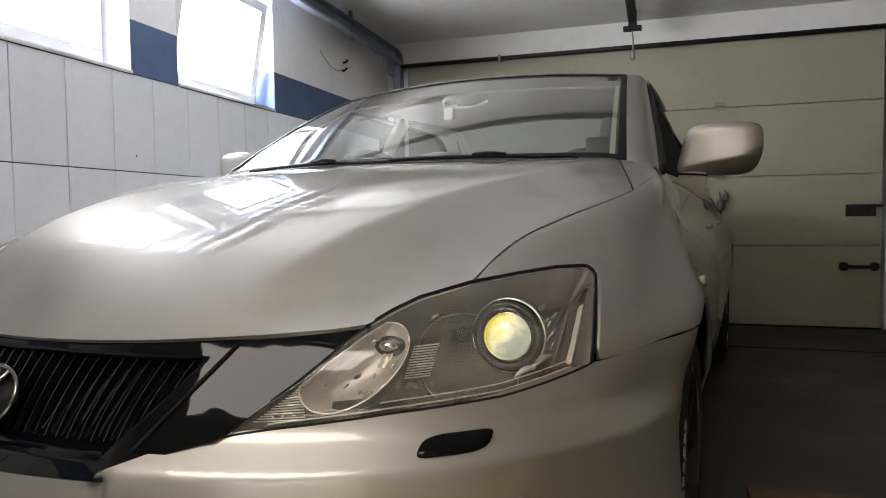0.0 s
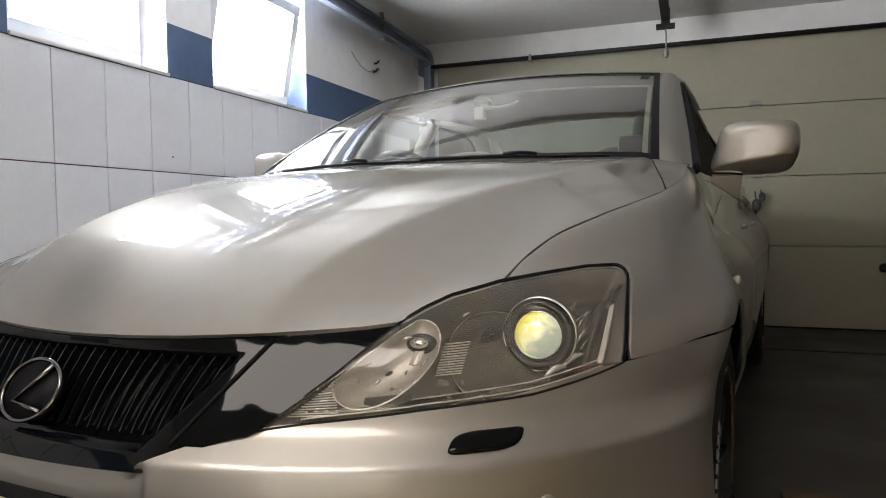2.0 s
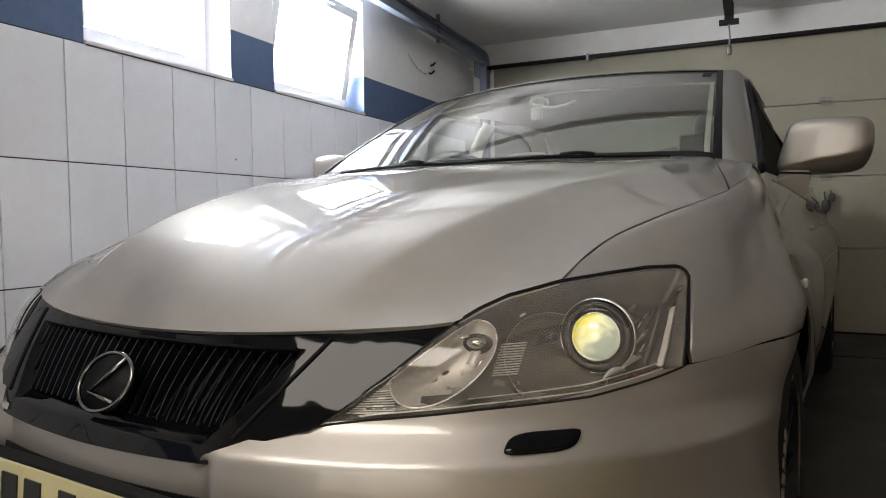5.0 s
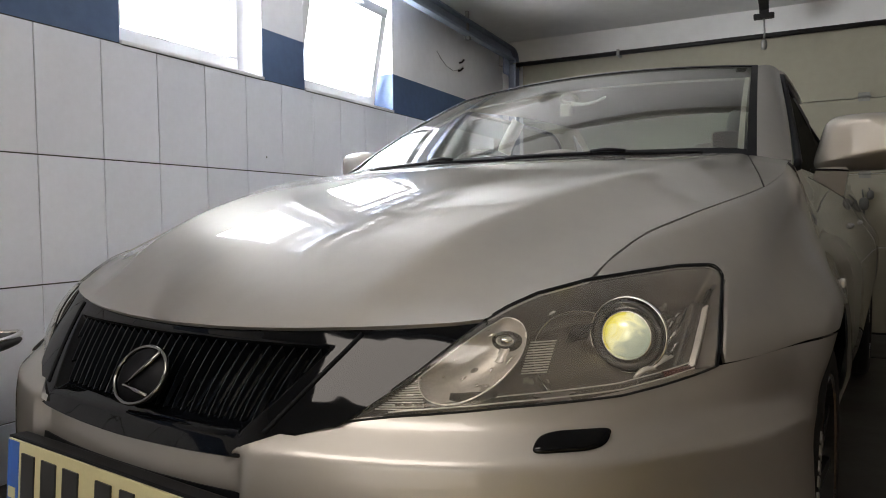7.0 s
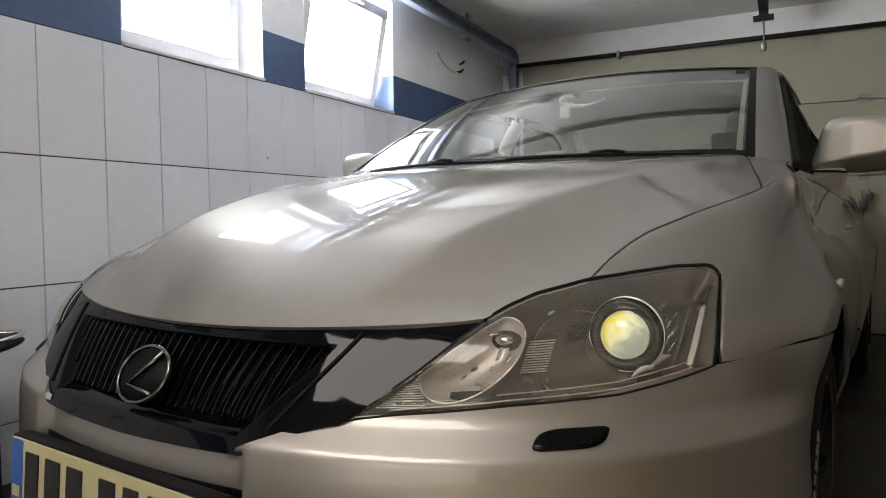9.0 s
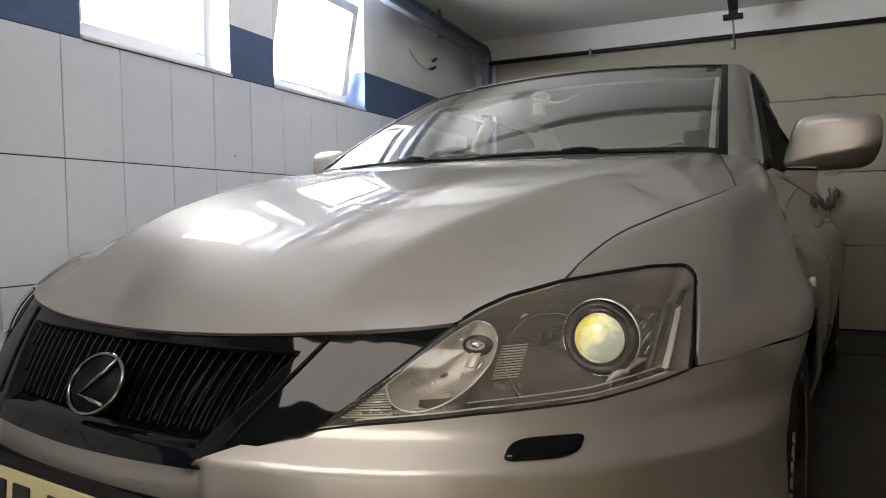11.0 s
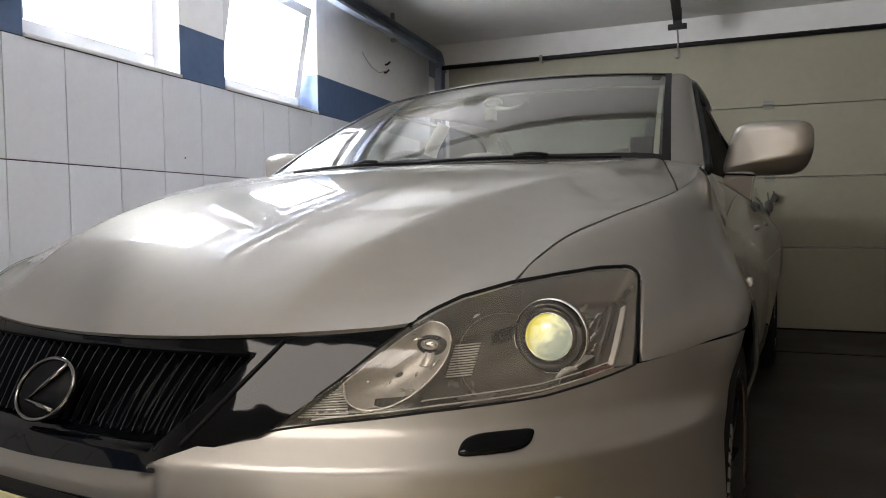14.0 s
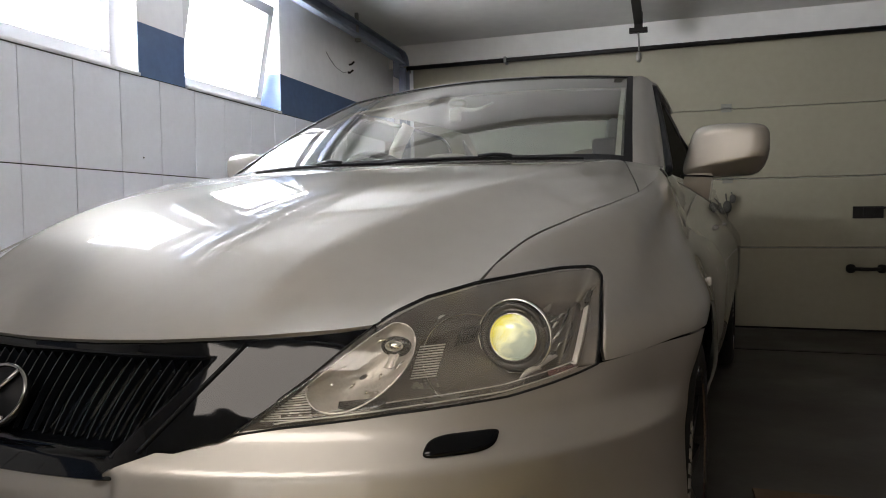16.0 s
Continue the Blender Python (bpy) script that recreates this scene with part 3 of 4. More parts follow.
def skin(a, z):
    """Nose, corner and flank as one skin: a runs round the plan from the nose (0) past the corner (1) along the flank; z is the height."""
    sg, b = (1 if a >= 0 else -1), abs(a)
    q = min(b, 1) * math.pi / 2
    x = spl(WZT, z) * math.sin(q) ** (2 / NN)
    y = LL * (1 - max(math.cos(q), 0) ** (2 / NN))
    k = 1 - ease((b - 1) / .45)
    x += .034 * ease((.60 - z) / .22) * ease((b - .62) / .22) * (1 - ease((b - 1) / .2))
    x -= .075 * ease((.52 - z) / .28) * ease((b - 1.12) / .2)
    x += .024 * ease((b - 1.15) / .6) * (1 - ease((z - .70) / .12))
    x += .005 * ease((b - 1.3) / 1.0) * ease((z - .77) / .15)
    return Vector((sg * x, y + spl(NZ, z) * k + .2 * (1 - k) + max(b - 1, 0), z))


def skin_n(a, z):
    e = 1e-3
    n = (skin(a + e, z) - skin(a - e, z)).cross(skin(a, z + e) - skin(a, z - e))
    n.normalize()
    return n if n.y < 0 or abs(n.x) > .9 and n.x * a > 0 else -n


def off(a, z, d):
    """A point d outside the skin."""
    return skin(a, z) + skin_n(a, z) * d


EDGE_Z = [(.1, -.004), (.3, -.013), (.38, -.0150), (.5, -.0145), (.6, -.012), (.68, -.007), (.77, -.002), (.86, .001), (.97, .003), (1.1, .003), (1.4, .003)]   # lift of the hood's outer edge, by y


def hood_z(x, y):
    x = abs(x)
    r = x / lin(CREASE, y)
    bulge = -.225 * r * r if r < 1 else -.225 - .775 * (1 - math.exp(-(r - 1) / .326))
    return spl(HY, y) + ease((x - .42) / .18) * spl(EDGE_Z, y) + .075 * ease((y - .02) / .25) * bulge - (.074 - .045 * min(max((y - .4) / .9, 0), 1)) * x ** 4 + .007 * math.exp(-((x - .72) / .20) ** 2) * ease((y - .25) / .15) * (1 - ease((y - .66) / .24))


def seam_z(a):
    """Height at which the hood meets the fender."""
    lo, hi = .70, 1.0
    for _ in range(34):
        z = (lo + hi) / 2
        p = skin(a, z)
        lo, hi = (z, hi) if z < hood_z(p.x, p.y) else (lo, z)
    return lo


MID = (0, 2.0, .55)
car = tagged(new("car"), "silver four-door sedan with black grille parked nose-out in the garage", "car")
car.matrix_world = pose(-0.9046, 0.6638, 0, 0, 0, -6.6)

# hood
SEAM = []
for k in range(41):
    a = .461 + .86 * k / 40
    z = seam_z(a)
    SEAM.append(skin(a, z))


HOOD_X = skin(.461, .756).x
NS = 17   # where along the seam the hood's side edge ends


def hood_rear(x):
    """The hood's rear edge: along the cowl, then cut forward to the end of its side edge."""
    k = max(0, (abs(x) - .672) / (SEAM[NS].x - .672))
    return (1.19 + .2 * .672 ** 2) * (1 - k) + SEAM[NS].y * k if k else 1.19 + .2 * x * x


def hood_pt(u, v):
    s = 2 * u - 1
    e = skin(.461 * abs(s), lin(HEDGE, .461 * abs(s)))
    k = v * NS
    i = min(int(k), NS - 1)
    side = SEAM[i].lerp(SEAM[i + 1], k - i)
    x = e.x / HOOD_X * (side.x - .0009)
    rear = hood_rear(e.x / HOOD_X * SEAM[NS].x)
    t = (side.y - SEAM[0].y) / (SEAM[NS].y - SEAM[0].y)
    y = e.y + (rear - e.y) * t
    z = hood_z(x, y)
    z += (e.z - hood_z(e.x, e.y)) * math.exp(-v / .02) + .001
    return Vector((math.copysign(x, s), y, z))


sheet("hood", hood_pt, 72, 90, PAINT, car, "silver metallic hood", .006, MID)


# bumper
def arch_front(z):
    return ARCH_Y - math.sqrt(max(ARCH_R ** 2 - (z - ARCH_Z) ** 2, 0)) if abs(z - ARCH_Z) < ARCH_R else ARCH_Y


def bumper_top(a):
    b = abs(a)
    return (lin(BTOP, b) if b < .243 else lin(HLB, b) if b < .658 else .645 + .010 * ease((b - .658) / .2)) - .003


@functools.lru_cache(None)
def bumper_end(z):
    """How far round the corner the bumper reaches at this height: to the wheel arch."""
    lo, hi = .3, .985
    if skin(hi, z).y < arch_front(z):
        return hi
    for _ in range(24):
        q = (lo + hi) / 2
        lo, hi = (q, hi) if skin(q, z).y < arch_front(z) else (lo, q)
    return lo


def bumper_pt(u, v):
    a = (2 * u - 1) * .985
    z = .17 + (bumper_top(a) - .17) * v
    a = (2 * u - 1) * bumper_end(round(z, 4))
    zc = lin([(.50, .553), (.57, .557), (.607, .561), (.645, .572), (.747, .583), (.78, .588), (.82, .604), (.92, .640)], abs(a))
    d = max(0, zc - z)
    dip = (.005 * (1 - math.exp(-d / .03)) + .03 * d) * (1 - .85 * ease((abs(a) - .60) / .22)) * ease((abs(a) - .50) / .12) * ease((z - .16) / .1)
    dip += .016 * ease((.162 - abs(a)) / .010) * ease((.545 - z) / .012)
    p = off(a, z, -dip)
    p.x += math.copysign(.017 * math.exp(-((math.hypot(p.y - ARCH_Y, z - ARCH_Z) - ARCH_R) / .06) ** 2) * ease((abs(a) - .7) / .15) * ease((z - .50) / .14), a)
    return p


def bumper_at(a, z):
    """The bumper's surface at a place round the nose and a height."""
    v = (z - .17) / (bumper_top(a) - .17)
    return bumper_pt((a / bumper_end(round(z, 4)) + 1) / 2, v)


bumper = sheet("front_bumper", bumper_pt, 190, 96, PAINT, car, "silver front bumper", .012, MID)
# washer caps, parking sensors
for s in (-1, 1):
    bm = bmesh.new()
    rows = []
    for j in range(9):
        r = math.cos(math.pi / 2 * j / 8) ** .35 if j < 8 else 0
        rows.append([bm.verts.new(off(s * (.4895 + .040 * r * math.copysign(abs(math.cos(q)) ** .45, math.cos(q))), .5700 + .0108 * r * math.copysign(abs(math.sin(q)) ** .6, math.sin(q)) + .0025 * r * math.cos(q), .0005 + .006 * math.sin(math.pi / 2 * j / 8))) for q in [2 * math.pi * i / 40 for i in range(40)]])
    for A, B in zip(rows, rows[1:]):
        for i in range(40):
            bm.faces.new((A[i], A[(i + 1) % 40], B[(i + 1) % 40], B[i]))
    part("washer_cap", bm, BLACKGLOSS, bumper, "glossy black headlight washer cap", True)
    bm = bmesh.new()
    lathe(bm, [(.0125, -.002), (.0125, .002), (.010, .0035), (.0, .0045)], aim(bumper_at(s * .573, .476), skin_n(s * .573, .476)), 24)
    part("parking_sensor", bm, PAINT, bumper, "round silver parking sensor", True)


# fenders and flanks
def flank_low(a, z):
    y = skin(abs(a), .62).y
    low = .20
    for cy in (ARCH_Y, ARCH_Y + 2.73):
        if abs(y - cy) < ARCH_R:
            low = max(low, ARCH_Z + math.sqrt(ARCH_R ** 2 - (y - cy) ** 2))
    return low


def fender_pt(s):
    def fn(u, v):
        a = .468 + (1.447 - .468) * (u * .55 + .45 * u * u if u < 1 else 1)
        k = ease((a - 1.30) / .14)
        top = (seam_z(min(a, 1.33)) + .0005) * (1 - k) + .970 * k
        low = lin(HLT, a) + .004 if a < .658 else .6455 + .010 * ease((a - .658) / .2)
        if a >= .658:
            y = skin(a, .65).y
            if y > ARCH_Y - .11:
                low = flank_low(a, 0)
            if a < .664:
                low = .6455 + (lin(HLT, .658) + .004 - .6455) * (1 - (a - .658) / .006)
        low = min(low, top - .0004)
        zm = min(max(lin(HLT, min(a, .626)) + .004, low), top - .0002)
        z = low + (zm - low) * v / .5 if v < .5 else zm + (top - zm) * (v - .5) / .5
        # the shoulder rolls over from the flank into the hood's slope
        zb = max(top - .15, .774 - .13 * ease((a - .56) / .50))
        p = skin(a, z)
        if z > zb:
            t, B, T = (z - zb) / (top - zb), skin(a, zb), skin(a, top)
            run, e = (T - B).length, 1e-3
            up = (skin(a, zb + e) - B).normalized() * run
            way = Vector((T.x - B.x, T.y - B.y, 0))
            way = (way + Vector((-.02, 0, 0)) * run).normalized()
            over = (hood_z(T.x + way.x * .01, T.y + way.y * .01) - hood_z(T.x, T.y)) / .01
            over = (way + Vector((0, 0, over))).normalized() * run
            q = (2 * t ** 3 - 3 * t * t + 1) * B + (t ** 3 - 2 * t * t + t) * up + (3 * t * t - 2 * t ** 3) * T + (t ** 3 - t * t) * over
            p = q.lerp(p, ease((a - .98) / .46))
        flare = .017 * math.exp(-((math.hypot(p.y - ARCH_Y, z - ARCH_Z) - ARCH_R) / .06) ** 2)
        p.x += flare
        return Vector((s * p.x, p.y, p.z))
    return fn


def corner_pt(s):
    """Fills the corner between the hood's rear edge, the fender and the windscreen."""
    def fn(u, v):
        y = SEAM[NS].y + .003 + (1.345 - SEAM[NS].y) * v
        k = (y - SEAM[NS].y) / (hood_rear(.672) - SEAM[NS].y)
        xi = SEAM[NS].x + (.672 - SEAM[NS].x) * min(k, 1) + .0025 + max(0, k - 1) * .25
        xs = float(np.interp(y, [p.y for p in SEAM], [p.x for p in SEAM])) + .0005
        x = min(xi, xs) + (xs - min(xi, xs)) * u
        return Vector((s * x, y, hood_z(x, y) + .001))
    return fn


for s in (-1, 1):
    fender = sheet("fender", fender_pt(s), 130, 44, PAINT, car, "silver front fender", .006, MID)
    bm = bmesh.new()
    p = skin(1.21, .70)
    rounded(bm, (s * (p.x + .004), p.y, p.z), (.007, .022, .011), .7, 18, 10)
    part("side_repeater", bm, RIBBED, fender, "small clear side repeater", True)
    sheet("cowl_corner", corner_pt(s), 14, 40, PAINT, fender, "silver corner panel beside the windshield", .005, MID)


def flank(s, a0, a1, top0, top1):
    def fn(u, v):
        a = a0 + (a1 - a0) * u
        low = flank_low(a, 0)
        top = top0 + (top1 - top0) * u
        z = low + (top - low) * v
        p = skin(a, min(z, 1.0))
        return Vector((s * p.x, p.y, z))
    return fn


for s in (-1, 1):
    for nm, a0, a1, t0, t1 in (("front_door", 1.449, 2.4992, .970, .978), ("rear_door", 2.5008, 3.3992, .978, .988), ("rear_fender", 3.4008, 4.42, .985, 1.02)):
        d = sheet(nm, flank(s, a0, a1, t0, t1), 60, 26, PAINT, car, "silver body panel", .008, MID)
        if "door" in nm:
            bm = bmesh.new()
            yy = skin(a1, .8).y - .16
            xh = skin(a1 - .16, .80).x
            tube(bm, [(s * (xh - .01), yy - .09, .800), (s * (xh + .001), yy - .07, .802), (s * (xh + .002), yy, .803), (s * (xh + .001), yy + .07, .802), (s * (xh - .01), yy + .09, .800)], .010)
            part("handle", bm, PAINT, d, smooth=True)

# tail
def tail_pt(u, v):
    s = 2 * u - 1
    z = .22 + .80 * v
    w = skin(2, min(z, 1.0)).x
    b = abs(s) * math.pi / 2
    return Vector((math.copysign(w * math.sin(b) ** .8, s), 4.40 + .17 * max(math.cos(b), 0) ** .8 * (1 - .25 * abs(v - .5)), z))


sheet("rear_bumper", tail_pt, 60, 20, PAINT, car, "silver tail panel and bumper", .01, MID)
sheet("trunk_lid", lambda u, v: Vector(((2 * u - 1) * (.745 - .02 * v), 3.93 + .60 * v - .10 * (2 * u - 1) ** 2 * v, 1.085 - .055 * v ** 2 - .07 * (2 * u - 1) ** 4)), 30, 14, PAINT, car, "silver trunk lid", .01, MID)

# dark inner body behind the gaps
sheet("inner_body", lambda u, v: off((2 * u - 1) * .97, .19 + .42 * v, -.13), 60, 16, BLACK, car, "dark structure behind the panels", .004, MID)
boxed("underbody", -.72, .72, .35, 4.3, .20, .30, BLACK, car, "dark floor pan")
boxed("engine_bay", -.58, .58, .40, 1.12, .30, .70, BLACK, car, "dark engine bay")

# grille: black bezel with a sunk field of upright fins
def grille_skin(a, z):
    """The grille's own even slope, without the bumper's shelf."""
    p = skin(a, z)
    k = (z - .53) / .154
    return Vector((p.x, p.y - spl(NZ, z) + .006 + .096 * k + .016 * k * k, z))


def grille_off(a, z, d):
    return grille_skin(a, z) + Vector((.35 * a, -.82, .56)).normalized() * d


FIELD_R = [(.566, .146), (.590, .160), (.622, .178), (.672, .204)]


def field(a, z):
    """How far inside the sunk field a point lies, from 0 at its rim to 1."""
    edge = lin(FIELD_R, z)
    return min(ease((edge - abs(a)) / .016), ease((.674 - z) / .012), ease((z - .554) / .034))


def grille_pt(u, v):
    s = 2 * u - 1
    z0 = lin(BTOP, min(abs(s) * .362, .243)) if abs(s) * .362 < .243 else lin(HLT, abs(s) * .362)
    a = s * .362
    z1 = lin(HEDGE, abs(a))
    z0 = min(z0 + .001, z1 - .001)
    z = z0 + (z1 - .002 - z0) * v
    d = -.004 - .024 * field(a, z)
    return grille_off(a, z, d)


grille = sheet("grille", grille_pt, 260, 110, BLACKGLOSS, car, "glossy black grille surround", .008, MID)
for k in range(-15, 16):
    x = k * .0206
    if abs(x) > .30:
        continue
    bm = bmesh.new()
    rows = []
    for j in range(15):
        z = .568 + .103 * j / 14
        xz = x * (.965 + .095 * (j / 14) ** 1.5)
        lo, hi = 0, .5
        for _ in range(22):
            q = (lo + hi) / 2
            lo, hi = (q, hi) if skin(q, z).x < abs(xz) else (lo, q)
        if lo > lin(FIELD_R, z) - .004:
            continue
        p = grille_skin(math.copysign(lo, x), z)
        rows.append([bm.verts.new(Vector((xz + dx, p.y + dy, p.z))) for dx, dy in ((-.0014, .030), (-.0009, .0125 + .011 * (1 - j / 14) ** 1.6), (.0009, .0125 + .011 * (1 - j / 14) ** 1.6), (.0014, .030))])
    for A, B in zip(rows, rows[1:]):
        for q in range(4):
            bm.faces.new((A[q], A[(q + 1) % 4], B[(q + 1) % 4], B[q]))
    if rows:
        part("slat", bm, SLAT, grille)
    else:
        bm.free()
for s in (-1, 1):
    bm = bmesh.new()
    tube(bm, [grille_off(s * (.170 + .060 * i / 20), .566 + .124 * i / 20, -.0035) for i in range(21)], .0032, 8)
    part("groove", bm, BLACK, grille, "dark groove in the surround", True)
# round badge: a ring, a slanted bar and a foot
en = Vector((0, -.86, .50)).normalized()
er, eu, ec = Vector((1, 0, 0)), Vector((0, .50, .86)), Vector((.007, .052, .611))
bm = bmesh.new()
ring = [ec + er * .059 * math.cos(q) + eu * .046 * math.sin(q) for q in [2 * math.pi * i / 56 for i in range(56)]]
tube(bm, ring, .0031, 10, True)
part("badge_ring", bm, BADGE, grille, "chrome oval badge ring", True)
bm = bmesh.new()
A, B, D = ec + er * .027 + eu * .040, ec - er * .027 - eu * .020, ec + er * .039 - eu * .029
tube(bm, [A, A.lerp(B, .5), B], lambda k: .0026 + .002 * (1 - k), 8)
tube(bm, [B, B.lerp(D, .5), D], .0036, 8)
part("badge_bar", bm, BADGE, grille, "chrome bar across the badge", True)
bm = bmesh.new()
lathe(bm, [(.057, -.010), (.057, -.004), (0, -.004)], Matrix.Translation(ec) @ Matrix((er, eu, en)).transposed().to_4x4() @ Matrix.Diagonal((1, .78, 1, 1)), 48)
part("badge_back", bm, BLACK, grille, "black badge field", True)


# headlights
def lens_pt(u, v, d, grow=0.0):
    a = .243 + .412 * u
    lo, hi = lin(HLB, a), lin(HLT, a)
    z = lo - grow + (hi - lo + 2 * grow) * v
    return a, z, d


def headlight(s):
    fl = lambda p: Vector((s * p.x, p.y, p.z))
    # housing: a tray behind the lens
    def tray(u, v):
        m = min(ease(min(u * .9 + .02, (1 - u) * 1) / .05), ease(min(v, 1 - v) / .07))
        a, z, d = lens_pt(u, v, 0)
        return fl(off(a, z, -.004 - .062 * m * min(1, (lin(HLT, .243 + .412 * u) - lin(HLB, .243 + .412 * u)) / .07)))
    h = sheet("headlight", tray, 70, 40, SATIN, car, "clear headlight with projector and smoked bezel", .003, MID)
    lens = sheet("lens", lambda u, v: fl(off(*lens_pt(u, v, .004 * min(1, 12 * min(v, 1 - v))))), 60, 30, LENS, h, "clear polycarbonate lens")
    lens.visible_shadow = False
    bm = bmesh.new()
    loop = [fl(off(*lens_pt(i / 40, 0, -.0005))) for i in range(41)] + [fl(off(*lens_pt(1, j / 16, -.0005))) for j in range(1, 16)] + [fl(off(*lens_pt(i / 60, 1, -.0005))) for i in range(60, -1, -1)]
    tube(bm, loop, .0018, 8, True)
    part("seal", bm, RUBBER, h, "black rubber seal", True)
    sheet("rim_band", lambda u, v: fl(off(*lens_pt(.990 + .010 * u, v, .0052))), 4, 20, BLACK, h, "black edge band of the lens", .001, MID)
    sheet("rim_band", lambda u, v: fl(off(*lens_pt(.30 + .70 * u, .987 + .013 * v, .0050))), 50, 3, BLACK, h, "black edge band of the lens", .001, MID)
    # projector
    c = off(.534, .703, -.030)
    way = Vector((.10, -1, .03)).normalized()
    m = aim(fl(c), fl(way))
    bm = bmesh.new()
    lathe(bm, [(.0320, -.012), (.0315, .002), (.028, .0105), (.020, .018), (.010, .022), (.0, .0235)], m, 48)
    part("projector_lens", bm, AMBER, h, "glass projector lens, yellow reflection painted in and faintly emitting", True)
    bm = bmesh.new()
    lathe(bm, [(.0320, -.02), (.0322, .003), (.0336, .0055), (.0352, .003), (.0375, -.01), (.042, -.014)], m, 56)
    part("projector_ring", bm, CHROME, h, "chrome ring", True)
    bm = bmesh.new()
    lathe(bm, [(.0350, -.012), (.038, .001), (.0455, .006), (.049, .002), (.050, -.04)], m, 56)
    part("projector_shroud", bm, SHROUD, h, "black shroud", True)
    bm = bmesh.new()
    mb = aim(fl(off(.492, .678, -.050)), fl(skin_n(.492, .678)))
    lathe(bm, [(.0735, .004), (.0742, .0055), (.075, .004), (.075, -.01)], mb, 64)
    part("bowl_ring", bm, CHROME, h, "thin bright ring", True)
    bm = bmesh.new()
    lathe(bm, [(.0505, -.03), (.0512, -.006), (.0528, -.003), (.0545, -.008)], m, 56)
    part("outer_ring", bm, CHROME, h, "bright outer ring", True)
    for z0, d0, r0 in ((.0075, -.010, .0011), (.0165, -.022, .0009)):
        bm = bmesh.new()
        tube(bm, [fl(off(.285 + .345 * i / 40, lin(HLB, .285 + .345 * i / 40) + z0, d0)) for i in range(41)], r0, 8)
        part("bright_line", bm, HAZE, h, "bright line along the lower edge", True)
    for a0, z0, a1, z1 in ((.424, .738, .448, .752), (.585, .652, .612, .668), (.560, .640, .590, .650)):
        bm = bmesh.new()
        tube(bm, [fl(off(a0 + (a1 - a0) * i / 8, z0 + (z1 - z0) * i / 8 + .006 * math.sin(math.pi * i / 8), -.038)) for i in range(9)], lambda k: .0012 + .0034 * math.sin(math.pi * k), 8)
        part("bright_fold", bm, REFLECTOR, h, "bright fold of the housing", True)
    sheet("red_reflector", lambda u, v: fl(off(.590 + .040 * u, .637 + .004 * u + .008 * v, -.010 - .012 * v)), 10, 4, REDREF, h, "dark red reflector strip", .002, MID)
    # main-beam bowl: an oval dish with a thin bright rim
    def oval(q, k, d):
        a = .3605 + .052 * k * math.cos(q)
        z = .664 + .019 * k * math.cos(q) + .050 * k * math.sin(q)
        return fl(off(a, min(max(z, lin(HLB, a) + .007), lin(HLT, a) - .006), d))
    turn = [2 * math.pi * i / 56 for i in range(56)]
    bm = bmesh.new()
    rows = [[bm.verts.new(oval(q, k, -.010 - .036 * math.sqrt(1 - k * k))) for q in turn] for k in (1.0, .985, .94, .85, .7, .5, .28, .08)]
    for A, B in zip(rows, rows[1:]):
        for i in range(56):
            bm.faces.new((A[i], A[(i + 1) % 56], B[(i + 1) % 56], B[i]))
    part("reflector_bowl", bm, BOWL, h, "pale hazy reflector bowl", True)
    bm = bmesh.new()
    tube(bm, [oval(q, 1.0, -.0095) for q in turn], .0011, 8, True)
    part("bowl_ring", bm, REFLECTOR, h, "thin bright rim", True)
    sheet("dark_crescent", lambda u, v: fl(off(.3455 + .050 * u, .6165 + .004 * u - .0055 * math.sin(math.pi * u) * (1 - v) + .0075 * v, -.0115)), 16, 3, SHROUD, h, "dark crescent at the foot of the bowl", .001, MID)
    for a, z, wa, wz, lean in ((.3552, .6432, .0022, .0036, .3), (.372, .7005, .0060, .0018, .5), (.362, .7060, .0045, .0014, .4), (.4005, .668, .0016, .0065, .7), (.340, .668, .0022, .0012, 0), (.383, .655, .0014, .0040, -.5), (.395, .641, .0012, .0050, .6), (.333, .645, .0012, .0012, 0), (.372, .634, .0030, .0012, .2)):
        bm = bmesh.new()
        tube(bm, [fl(off(a + wa * k + lean * wz * k * .5, z + wz * k, -.016 - .003 * abs(k))) for k in (-1, -.5, 0, .5, 1)], lambda k: .0004 + .0016 * math.sin(math.pi * k), 8)
        part("bright_facet", bm, CHROME, h, "bright facet of the bowl", True)
    cap = aim(fl(off(.3868, .6965, -.024)), fl(Vector((.1, -1, .25)).normalized()))
    bm = bmesh.new()
    lathe(bm, [(.0, .008), (.006, .0068), (.010, .003), (.011, -.002), (.010, -.02)], cap @ Matrix.Diagonal((1.25, .72, 1, 1)), 28)
    part("bulb", bm, CHROME, h, "chrome-capped bulb", True)
    bm = bmesh.new()
    lathe(bm, [(.0, -.004), (.0175, -.004), (.019, -.008), (.019, -.02)], cap @ Matrix.Diagonal((1.2, .75, 1, 1)), 28)
    part("bulb_socket", bm, SHROUD, h, "dark bulb opening", True)
    sheet("bulb_holder", lambda u, v: fl(off(.3845 + .008 * u + .002 * v, .6665 + .018 * v, -.019 - .003 * math.sin(math.pi * u))), 6, 6, REFLECTOR, h, "pale bulb holder", .003, MID)
    # fine ribs of the marker at the tip and of the panel beside the bowl
    for k in range(15):
        z = .6015 + .0030 * k
        a0 = max(.266 + .0018 * k, float(np.interp(z + .006, [p[1] for p in HLT[:8]], [p[0] for p in HLT[:8]])))
        a1 = .322 - .0010 * k
        if a1 - a0 < .004:
            continue
